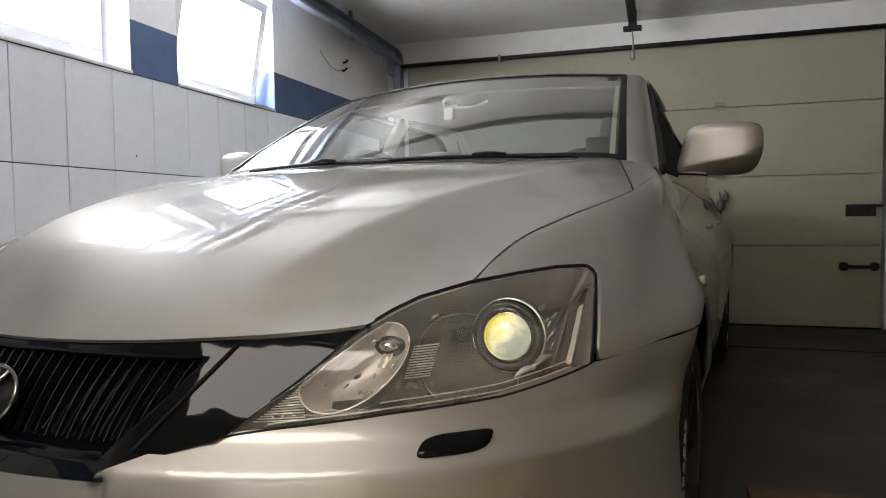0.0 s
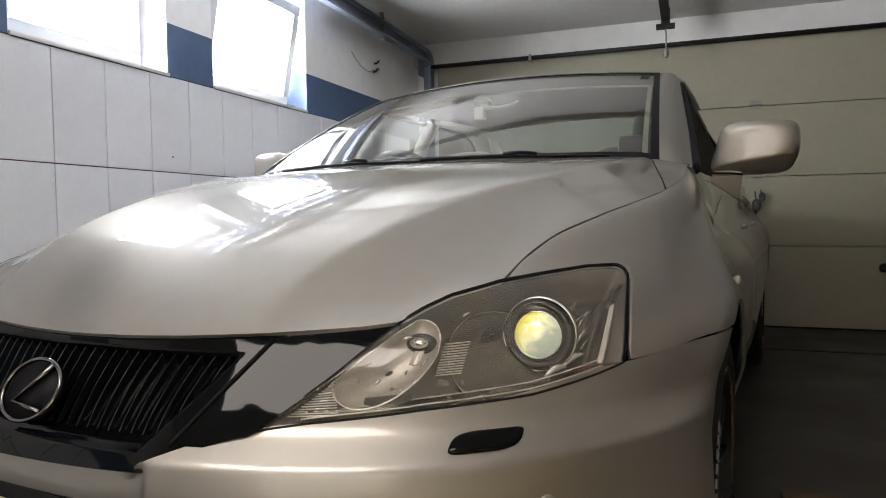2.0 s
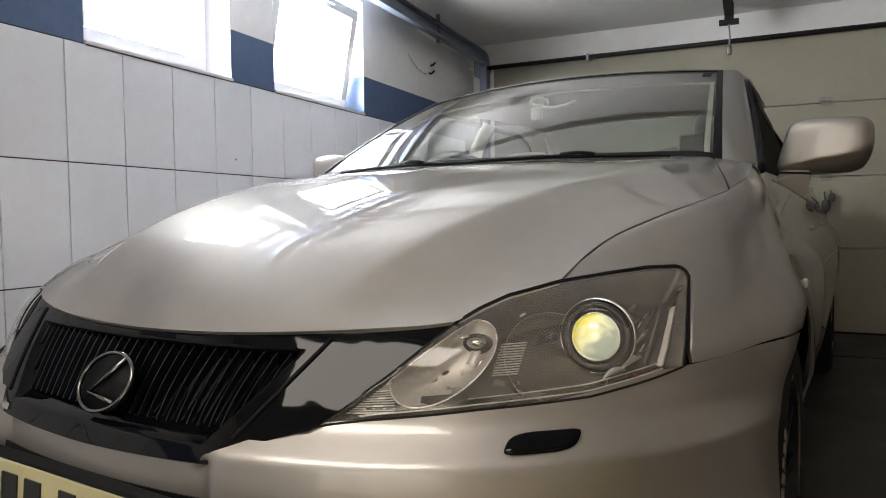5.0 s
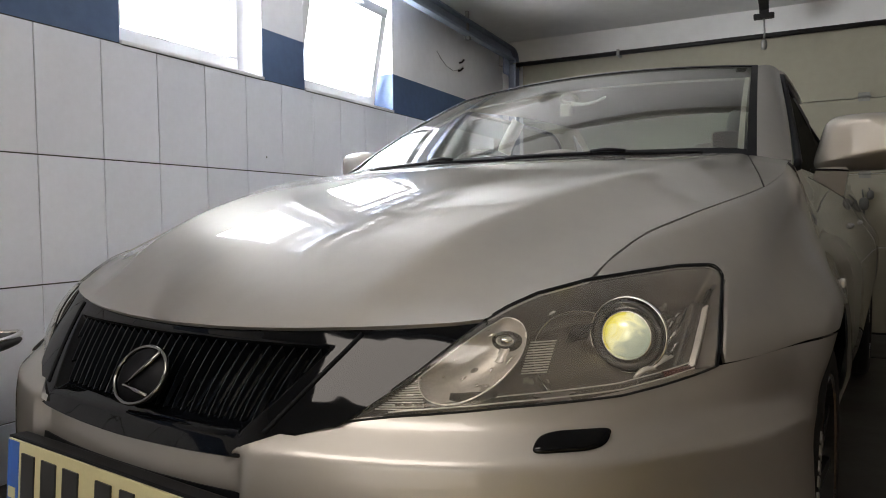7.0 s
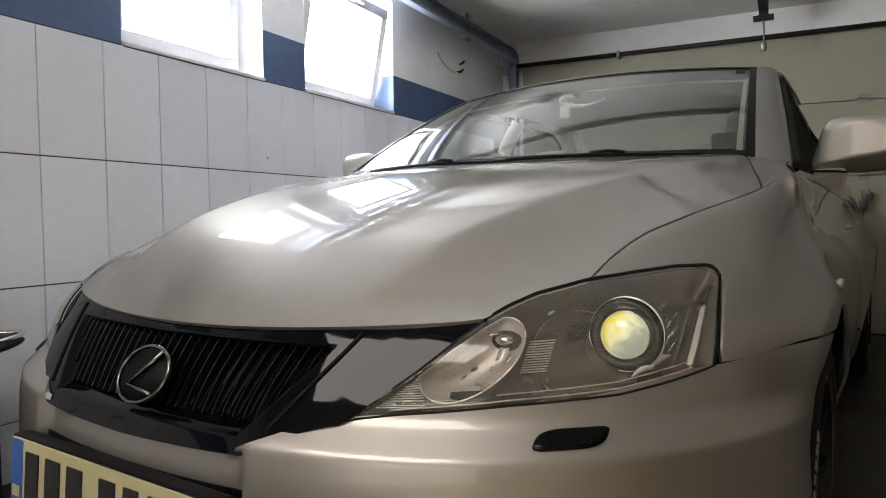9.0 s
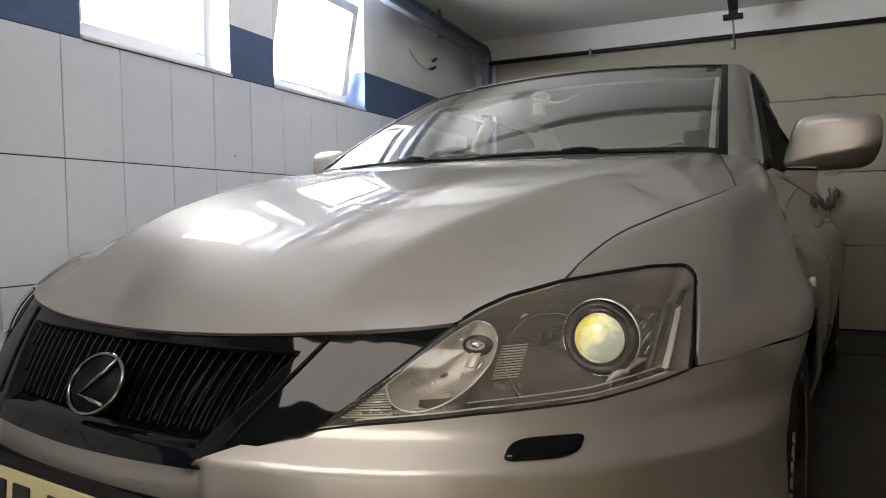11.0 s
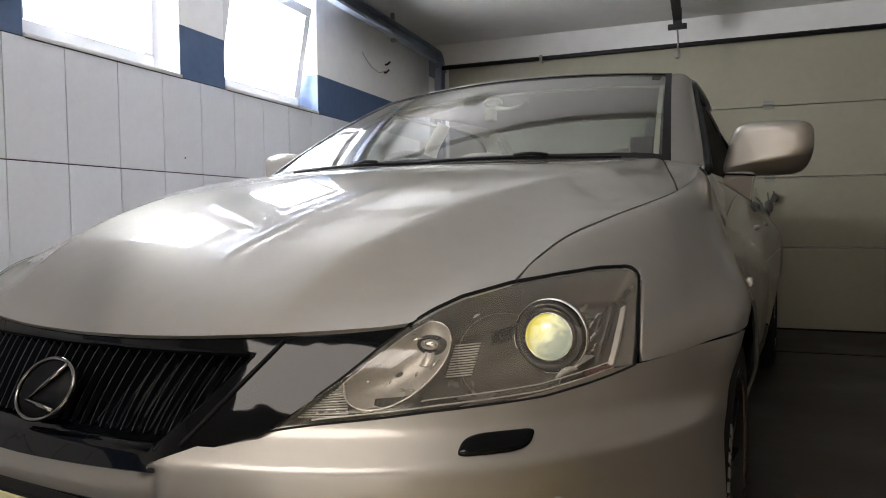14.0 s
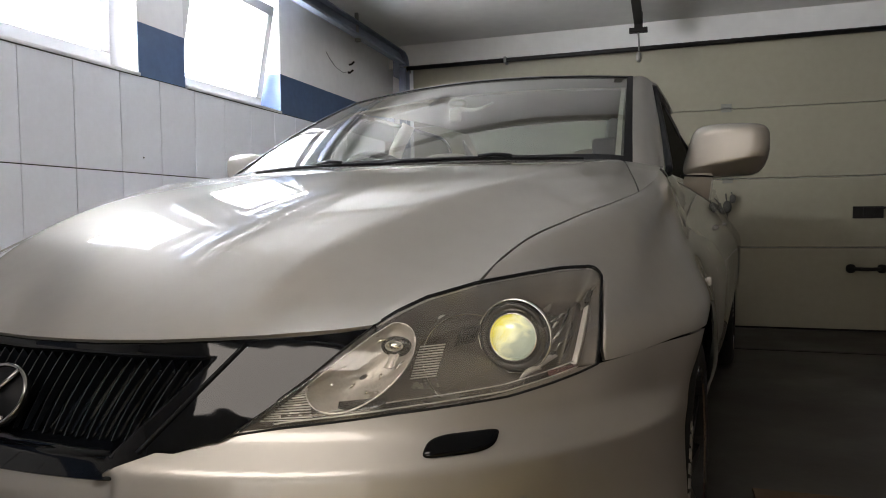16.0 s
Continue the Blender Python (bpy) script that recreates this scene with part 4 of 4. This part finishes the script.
        bm = bmesh.new()
        tube(bm, [fl(off(a0 + (a1 - a0) * i / 8, z + .0025 * i / 8, -.012 - .0012 * (i % 2))) for i in range(9)], .0010, 6)
        part("rib", bm, RIBBED if k % 3 else REFLECTOR, h, smooth=True)
    for k in range(13):
        z = .653 + .0037 * k
        bm = bmesh.new()
        tube(bm, [fl(off(.4165 + .030 * i / 6, z + .002 * i / 6, -.030)) for i in range(7)], .0010, 6)
        part("rib", bm, HAZE, h, smooth=True)
    # lower inner step, outer folds and side marker
    sheet("step", lambda u, v: fl(off(.29 + .33 * u, .606 + .018 * u + .010 * v, -.012 - .035 * v)), 40, 4, SATIN, h, "satin lower step", .003, MID)
    sheet("side_marker", lambda u, v: fl(off(.6305 + .0125 * u + .008 * v, .648 + .082 * v, -.020 - .006 * abs(2 * u - 1))), 8, 14, BOWL, h, "pale side marker strip", .004, MID)
    sheet("marker_cap", lambda u, v: fl(off(.6345 + .011 * u + .004 * v, .7335 + .0165 * v, -.018)), 4, 4, SHROUD, h, "dark cap over the marker", .003, MID)
    sheet("side_fold", lambda u, v: fl(off(.612 + .014 * u + .012 * v, .652 + .088 * v, -.026 - .010 * u)), 6, 14, SATIN, h, "satin fold beside the marker", .003, MID)
    # Chrome and dark slivers paint the clutter of reflections beside the projector.
    for a0, z0, a1, z1, r0 in ((.577, .716, .612, .731, .0020), (.583, .700, .600, .722, .0028), (.598, .690, .611, .716, .0034), (.590, .683, .603, .700, .0024), (.580, .668, .594, .684, .0018), (.600, .668, .612, .690, .0014)):
        bm = bmesh.new()
        tube(bm, [fl(off(a0 + (a1 - a0) * i / 8 + .002 * math.sin(3 * i), z0 + (z1 - z0) * i / 8, -.034 + .003 * math.cos(2 * i))) for i in range(9)], lambda k, r0=r0: .0005 + r0 * math.sin(math.pi * k) ** .7, 8)
        part("bright_fold", bm, CHROME, h, "chrome sliver painting a bright reflection", True)
    for a0, z0, a1, z1 in ((.572, .728, .600, .722), (.604, .706, .615, .736), (.588, .676, .606, .670)):
        bm = bmesh.new()
        tube(bm, [fl(off(a0 + (a1 - a0) * i / 6, z0 + (z1 - z0) * i / 6 + .002 * math.sin(4 * i), -.030)) for i in range(7)], lambda k: .0006 + .0022 * math.sin(math.pi * k), 8)
        part("dark_sliver", bm, SHROUD, h, "dark sliver painting a dark spot among the reflections", True)
    sheet("dark_panel", lambda u, v: fl(off(.458 + .026 * u, .698 + .020 * v + .006 * u, -.034)), 6, 4, SHROUD, h, "dark panel beside the projector", .002, MID)
    return h


for s in (1, -1):
    headlight(s)

# Black sheet in the recess also paints the bumper lip's shadow above the plate.
sheet("plate_recess", lambda u, v: off((2 * u - 1) * .157, .355 + .131 * v, -.013 + .002 * math.sin(math.pi * v)), 60, 14, BLACK, bumper, "black sheet for the recess and the shadow behind the number plate", .004, MID)
# number plate and holder; its writing is plain bars
plate = new("number_plate")
plate.parent = car
plate.matrix_local = pose(-.008, -.010, .427, -4, 0, 0)
boxed("holder", -.268, .268, -.009, .022, -.068, .0605, BLACK, plate, "black plate holder", .004)
boxed("plate_face", -.26, .26, -.0125, -.008, -.057, .057, PLATE, plate, "cream number plate", .002)
boxed("band", -.258, -.222, -.0135, -.0125, -.055, .055, PLATEBAND, plate, "blue band")
for x, w in ((-.19, .052), (-.125, .056), (-.06, .056), (.03, .052), (.09, .045), (.15, .045), (.21, .052)):
    boxed("bar", x - w * .40, x + w * .40, -.0145, -.0125, -.040, .040, INK, plate, "plain dark bar", .002)
boxed("small_bar", -.252, -.229, -.0145, -.0134, -.040, -.022, PLATE, plate)

# windscreen, pillars, roof, glass
def scr(u, v):
    s = 2 * u - 1
    xb, xt = .683 * s, .577 * s
    b = Vector((xb, 1.185 + .23 * xb * xb, hood_z(xb, 1.185 + .23 * xb * xb) - .010))
    t = Vector((xt, 1.93 + .2 * xt * xt, 1.378 - .075 * xt * xt))
    return b.lerp(t, v) + Vector((0, -.45, .89)) * .075 * v * (1 - v)


screen = sheet("windshield", scr, 40, 30, GLASS, car, "greenish windshield reflecting the garage")
for nm, fn in (("trim", lambda u, v: scr(-.010 + .020 * u, v)), ("trim", lambda u, v: scr(.990 + .016 * u, v)), ("trim", lambda u, v: scr(u, .975 + .025 * v)), ("trim", lambda u, v: scr(u, -.01 + .065 * v))):
    sheet(nm, lambda u, v, fn=fn: fn(u, v) + Vector((0, -.0018, .0036)), 30, 24, BLACK, screen, "black edge band", .003, MID)


for s in (-1, 1):
    sheet("pillar_lining", lambda u, v, s=s: scr(.5 + s * (.470 + .011 * u), .03 + .93 * v) + Vector((0, .02, -.028)), 6, 24, LINER, car, "pale inner lining of the windshield pillar", .006, MID)


def rail_pt(y):
    """Outer edge of the roof, from the foot of the windscreen pillar to the tail."""
    if y < 2.06:
        k = (y - 1.33) / .73
        return Vector((.765 - .125 * k ** 1.25, y, .955 + .385 * k - .03 * k * (k - 1) * -2))
    k = (y - 2.06) / 1.2
    return Vector((.640 - .05 * k, y, 1.340 - .035 * k * k))


for s in (-1, 1):
    def pil(u, v, s=s):
        a = scr(1.006, v)
        b = rail_pt(1.33 + .73 * v)
        p = a.lerp(b, u) + Vector((.5, -.2, .8)).normalized() * .045 * u * (1 - u)
        return Vector((s * p.x, p.y, p.z))
    sheet("a_pillar", pil, 10, 30, PAINT, car, "silver windshield pillar", .006, MID)

    def sideglass(u, v, s=s):
        y = 1.40 + 1.99 * u
        top = rail_pt(min(y, 3.3))
        tz = top.z - .02 if y < 2.9 else top.z - .02 - .22 * ((y - 2.9) / .49) ** 2
        lo = .950 + .035 * u
        z = lo + (max(tz, lo + .002) - lo) * v
        x0 = skin(y - LL - .2 + 1, lo).x - .012
        k = max(0, (z - lo) / max(top.z - lo, .05))
        x = x0 + (top.x - x0) * k ** 1.25 - .004 + .012 * math.sin(math.pi * min(k, 1))
        return Vector((s * x, y, z))
    # Glass, trim and middle pillar carry light and shade in their colours by side.
    sheet("side_window", sideglass, 50, 14, GLASS_SHADED if s > 0 else GLASS_LIT, car, "side glass, blackened to read as shade" if s > 0 else "side glass, cleared to let daylight in")
    sheet("door_trim", lambda u, v, s=s: Vector((s * (.70 - .03 * v + .02 * math.sin(math.pi * u)), 1.62 + 1.6 * u, .55 + .40 * v)), 16, 8, LINER if s < 0 else INTERIOR, car, "inner door trim, coloured pale as if window-lit" if s < 0 else "inner door trim, coloured dark as if in shade", .01, MID)
    bm = bmesh.new()
    tube(bm, [sideglass(i / 50, 0) + Vector((s * .006, 0, 0)) for i in range(51)], .008, 8)
    tube(bm, [sideglass(i / 50, 1) + Vector((s * .004, 0, 0)) for i in range(51)], .010, 8)
    part("window_trim", bm, BLACK, car, "black window trim", True)
    sheet("c_pillar", lambda u, v, s=s: (lambda p: Vector((s * p.x, p.y, p.z)))(Vector((.60 + .10 * v, 3.22 + .72 * v, 1.315 - .235 * v)).lerp(Vector((.595 + .165 * v, 3.20 + .65 * v, 1.31 - .33 * v)), u)), 6, 16, PAINT, car, "silver rear pillar", .01, MID)
    bm = bmesh.new()
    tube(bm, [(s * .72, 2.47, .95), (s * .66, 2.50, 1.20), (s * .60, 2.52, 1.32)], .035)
    part("b_pillar", bm, LINER if s < 0 else INTERIOR, car, "middle pillar, coloured pale as if window-lit" if s < 0 else "middle pillar, coloured dark as if in shade", True)


def roof_z(x, y):
    return 1.378 + .044 * math.sin(min((y - 1.93) / 1.3, 1) * math.pi * .62) - .085 * x * x


sheet("roof", lambda u, v: (lambda s, x: Vector((x, (1.93 + .2 * x * x) + (3.24 - 1.93 - .2 * x * x) * v, roof_z(x, 1.93 + 1.31 * v) + .006)))(2 * u - 1, (2 * u - 1) * (.590 + (rail_pt(2.06 + 1.2 * v).x + .004 - .590) * ease(v * 5))), 40, 40, PAINT, car, "silver roof", .01, MID)
sheet("headliner", lambda u, v: Vector(((2 * u - 1) * .58, 2.0 + 1.2 * v, roof_z((2 * u - 1) * .58, 1.93 + 1.31 * v) - .035)), 20, 16, LINER, car, "pale fabric headliner", .008, MID)
sheet("rear_window", lambda u, v: Vector(((2 * u - 1) * (.58 + .10 * v), 3.23 + .72 * v, 1.405 - .315 * v - .085 * ((2 * u - 1) * .6) ** 2 + .04 * v * (1 - v))), 20, 12, GLASS, car, "sloping rear glass")

# cowl and wipers
sheet("cowl", lambda u, v: (lambda p: p + Vector((0, -.055 * (1 - v), -.012 - .01 * (1 - v))))(scr(u, 0)), 40, 4, BLACK, car, "black cowl under the windshield", .01, MID)
for x0, x1 in ((.58, .02), (.05, -.50)):
    bm = bmesh.new()
    pts = []
    for i in range(13):
        x = x0 + (x1 - x0) * i / 12
        p = scr((x / .69 + 1) / 2, -.01 + .012 * math.sin(math.pi * i / 12) + .01 * i / 12)
        pts.append(p + Vector((0, -.014, .014)))
    tube(bm, pts, .005, 8)
    tube(bm, [pts[4] + Vector((0, -.008, .006)), pts[5] + Vector((0, -.009, .010)), pts[6] + Vector((0, -.008, .006))], .005, 8)
    w = part("wiper", bm, BLACK, car, "black wiper blade", True)


# mirrors
def mirror(s):
    w = .112 if s > 0 else .094
    def shape(p):
        k, h = p.x / w, p.z / .076
        q = p.copy()
        q.x += .021 * h * ease(-k * 1.3 + .15) - .016 * ease(k) * ease(-h) * (1 if h < 0 else 0)
        q.z *= 1.0 - .06 * max(k, 0)
        q.y -= .010 * (1 - k * k)
        zc = -.056 + .019 * (k + 1)
        if p.z < zc and p.y < .03:
            q.y += 1.0 * (zc - p.z) * ease((k + .95) / .35)
        q.x = s * q.x
        return q
    cx = .912 if s > 0 else .856
    bm = bmesh.new()
    rounded(bm, (s * cx, 1.64, 1.040), (w, .060, .076), .36, 120, 90, shape)
    m = part("mirror", bm, PAINT, car, "silver door mirror", True)
    bm = bmesh.new()
    rounded(bm, (s * cx, 1.70, 1.040), (.088, .012, .050), .5, 32, 14)
    part("mirror_glass", bm, CHROME, m, "mirror glass", True)
    bm = bmesh.new()
    vs = [bm.verts.new((s * x, y, z)) for x, y, z in ((.802, 1.55, .972), (.840, 1.565, .974), (.874, 1.58, .972), (.864, 1.58, .892), (.792, 1.535, .942), (.802, 1.66, .972), (.840, 1.67, .974), (.874, 1.67, .972), (.864, 1.67, .892), (.792, 1.65, .942))]
    bm.faces.new(vs[:5])
    bm.faces.new(vs[5:][::-1])
    for i in range(5):
        bm.faces.new((vs[i], vs[(i + 1) % 5], vs[5 + (i + 1) % 5], vs[5 + i]))
    bmesh.ops.recalc_face_normals(bm, faces=bm.faces)
    bmesh.ops.bevel(bm, geom=list(bm.edges), offset=.0035, segments=2, affect="EDGES")
    part("mirror_foot", bm, PAINT, m, "silver mirror foot")
    bm = bmesh.new()
    tube(bm, [(s * .790, 1.525, .966), (s * .815, 1.545, .966), (s * .845, 1.560, .965), (s * .876, 1.574, .962)], .0028, 8)
    part("gasket", bm, BLACK, m, "thin black gasket", True)
    bm = bmesh.new()
    tube(bm, [(s * .784, 1.520, .946), (s * .812, 1.543, .928), (s * .842, 1.562, .907), (s * .868, 1.573, .887)], .0009, 8)
    part("gasket", bm, BLACK, m, "thin black gasket", True)


mirror(1)
mirror(-1)


# wheels
def wheel(x, y, s):
    m = Matrix.Translation((x, y, .317)) @ Vector((s, 0, 0)).to_track_quat("Z", "Y").to_matrix().to_4x4()
    bm = bmesh.new()
    lathe(bm, [(.205, -.06), (.205, -.05), (.222, -.045), (.222, .02), (.228, .028), (.222, .03), (.215, .0), (.07, .005), (.05, .012), (.0, .012)], m, 48)
    r = part("wheel", bm, ALLOY, car, "dark alloy wheel")
    for k in range(10):
        bm = bmesh.new()
        a = 2 * math.pi * k / 10
        w = m @ Matrix.Rotation(a, 4, "Z")
        vs = [bm.verts.new(w @ Vector(p)) for p in ((.04, -.016, .012), (.04, .016, .012), (.215, .010, .022), (.215, -.010, .022), (.04, -.02, -.01), (.04, .02, -.01), (.215, .014, -.01), (.215, -.014, -.01))]
        for f in ((0, 1, 2, 3), (0, 4, 5, 1), (1, 5, 6, 2), (2, 6, 7, 3), (3, 7, 4, 0)):
            bm.faces.new([vs[i] for i in f])
        part("spoke", bm, ALLOY, r)
    bm = bmesh.new()
    lathe(bm, [(.222, -.16), (.225, -.18), (.26, -.20), (.30, -.195), (.314, -.18), (.317, -.165), (.317, -.115), (.311, -.113), (.311, -.105), (.317, -.103), (.317, -.05), (.311, -.048), (.311, -.04), (.317, -.038), (.317, .0), (.312, .016), (.298, .028), (.27, .036), (.24, .034), (.226, .026), (.222, .0)], m, 72)
    t = part("tyre", bm, RUBBER, r, "black tyre with pale sidewall lettering", True)
    for k in range(9):
        a = 2.45 + k * .085
        w = m @ Matrix.Rotation(a if s > 0 else -a, 4, "Z")
        bm = bmesh.new()
        box(bm, .252, .282, -.008, .008, .0345, .0372)
        bmesh.ops.transform(bm, matrix=w, verts=bm.verts)
        part("bar", bm, TYREWHITE, r, "pale plain bar on the tyre")
    bm = bmesh.new()
    lathe(bm, [(.227, .026), (.230, .0335), (.2335, .026)], m, 72)
    part("rim_edge", bm, CHROME, r, "bright rim edge", True)
    bm = bmesh.new()
    lathe(bm, [(.15, -.02), (.15, -.05), (.06, -.05)], m, 36)
    part("brake_disc", bm, ZINC, r, "grey brake disc", True)


for s in (1, -1):
    for y in (ARCH_Y, ARCH_Y + 2.73):
        wheel(s * (.851 if y < 2 else .856), y, s)
        bm = bmesh.new()
        pts = [(ARCH_R * 1.03 * math.cos(q), ARCH_R * 1.03 * math.sin(q)) for q in [math.pi * (-.12 + 1.24 * i / 24) for i in range(25)]]
        rows = [[bm.verts.new((s * xx, y + p[0], ARCH_Z + p[1])) for p in pts] for xx in (.868, .58)]
        for i in range(24):
            bm.faces.new((rows[0][i], rows[0][i + 1], rows[1][i + 1], rows[1][i]))
        part("wheel_liner", bm, BLACK, car, "black wheel-arch liner", True)

# inside
sheet("dashboard", lambda u, v: Vector(((2 * u - 1) * .70, 1.24 + .10 * (2 * u - 1) ** 2 + .52 * v, .935 + .03 * math.sin(math.pi * v) - .10 * max(0, v - .8) * 5)), 24, 14, INTERIOR, car, "dark dashboard", .02, MID)


def seat(x, y, back):
    t = None
    bm = bmesh.new()
    rounded(bm, (x, y, .52), (.25, .26, .09), .5)
    t = part("seat", bm, LEATHER, car, "beige leather seat", True)
    bm = bmesh.new()
    rounded(bm, (0, 0, 0), (.235, .075, .31), .45)
    bmesh.ops.transform(bm, matrix=pose(x, y + .30, .82, -18), verts=bm.verts)
    part("backrest", bm, LEATHER, t, smooth=True)
    bm = bmesh.new()
    rounded(bm, (x, y + .43, back), (.13, .05, .085), .6)
    part("headrest", bm, LEATHER, t, smooth=True)
    for d in (-.05, .05):
        bm = bmesh.new()
        tube(bm, [(x + d, y + .40, back - .10), (x + d, y + .43, back - .04)], .006)
        part("post", bm, CHROME, t, smooth=True)


for x, z in ((-.36, 1.075), (.36, 1.06)):
    seat(x, 2.02, z)
bm = bmesh.new()
rounded(bm, (0, 3.05, .55), (.62, .26, .12), .45)
bench = part("rear_bench", bm, LEATHER, car, "beige leather rear bench", True)
bm = bmesh.new()
rounded(bm, (0, 0, 0), (.62, .08, .26), .4)
bmesh.ops.transform(bm, matrix=pose(0, 3.36, .83, -16), verts=bm.verts)
part("backrest", bm, LEATHER, bench, smooth=True)
boxed("parcel_shelf", -.60, .60, 3.42, 3.95, 1.0, 1.03, INTERIOR, car, "dark parcel shelf", .008)
# steering wheel
bm = bmesh.new()
sm = aim(Vector((-.36, 1.80, .93)), Vector((0, 1, .45)).normalized())
tube(bm, [sm @ Vector((.185 * math.cos(q), .185 * math.sin(q), 0)) for q in [2 * math.pi * i / 48 for i in range(48)]], .014, 10, True)
for q in (0, math.pi, 1.5 * math.pi):
    tube(bm, [sm @ Vector((.18 * math.cos(q), .18 * math.sin(q), 0)), sm @ Vector((.05 * math.cos(q), .05 * math.sin(q), -.01))], .014, 8)
rounded(bm, sm.translation, (.07, .04, .06), .7, 20, 12)
part("steering_wheel", bm, INTERIOR, car, "dark steering wheel", True)
# mount behind the windscreen: ring, box and a curved arm
bm = bmesh.new()
tube(bm, [(-.055 + .032 * math.cos(q), 1.875 - .016 * math.sin(q), 1.289 + .012 * math.sin(q)) for q in [2 * math.pi * i / 32 for i in range(32)]], .007, 8, True)
rvm = part("screen_mount", bm, LINER, car, "pale plastic mount behind the windshield", True)
boxed("sensor_box", -.088, -.048, 1.865, 1.90, 1.222, 1.272, LINER, rvm, "pale sensor box", .008)
bm = bmesh.new()
tube(bm, [(-.045, 1.875, 1.268), (.005, 1.88, 1.262), (.05, 1.885, 1.270), (.085, 1.885, 1.284)], lambda k: .009 - .004 * k, 8)
part("arm", bm, LINER, rvm, "pale curved arm", True)
# phone cradle on the dashboard
cradle = boxed("phone_cradle", .560, .622, 1.42, 1.44, .97, 1.075, BLACKGLOSS, car, "black device in a dashboard cradle", .006)
bm = bmesh.new()
rounded(bm, (.543, 1.86, 1.105), (.030, .05, .085), .7, 24, 14)
tube(bm, [(.59, 1.45, .96), (.575, 1.60, .99), (.55, 1.82, 1.06)], .020)
part("cradle_arm", bm, INTERIOR, cradle, "black bulky arm behind the device", True)
# Thin chrome strip paints the highlight along the device's edge.
boxed("cradle_edge", .558, .561, 1.416, 1.422, .975, 1.07, CHROME, cradle, "bright strip painting the device's highlight")

# small plugged hole in one tile
bm = bmesh.new()
lathe(bm, [(.0045, 0), (.0045, .0006), (0, .0008)], aim(Vector((XW + .0112, 2.545, 1.144)), Vector((1, 0, 0))), 14)
part("plug", bm, INK, wall_west, "small dark plugged hole", True)

# wall tiles, one by one
TW, TH, TZ = 0.248, 0.4385, 1.511
bm = bmesh.new()
box(bm, 0.003, 0.011, 0.0022, TW - 0.0022, 0.0022, TH - 0.0022, 0.0012)
tile_mesh = bpy.data.meshes.new("tile")
bm.to_mesh(tile_mesh)
bm.free()
tile_mesh.materials.append(TILE)
bm = bmesh.new()
box(bm, 0.003, 0.011, 0.0022, TW - 0.0022, 0.001, TZ - 3 * TH - 0.0017, 0.0012)
cut_mesh = bpy.data.meshes.new("cut_tile")
bm.to_mesh(cut_mesh)
bm.free()
cut_mesh.materials.append(TILE)
for r in range(4):
    for k in range(-16, 17):
        y = 1.424 + k * TW
        if y < YS or y + TW > YN:
            continue
        z = TZ - (r + 1) * TH
        t = new("tile", tile_mesh if r < 3 else cut_mesh)
        t.parent = wall_west
        t.location = (XW, y, max(z, 0.0))
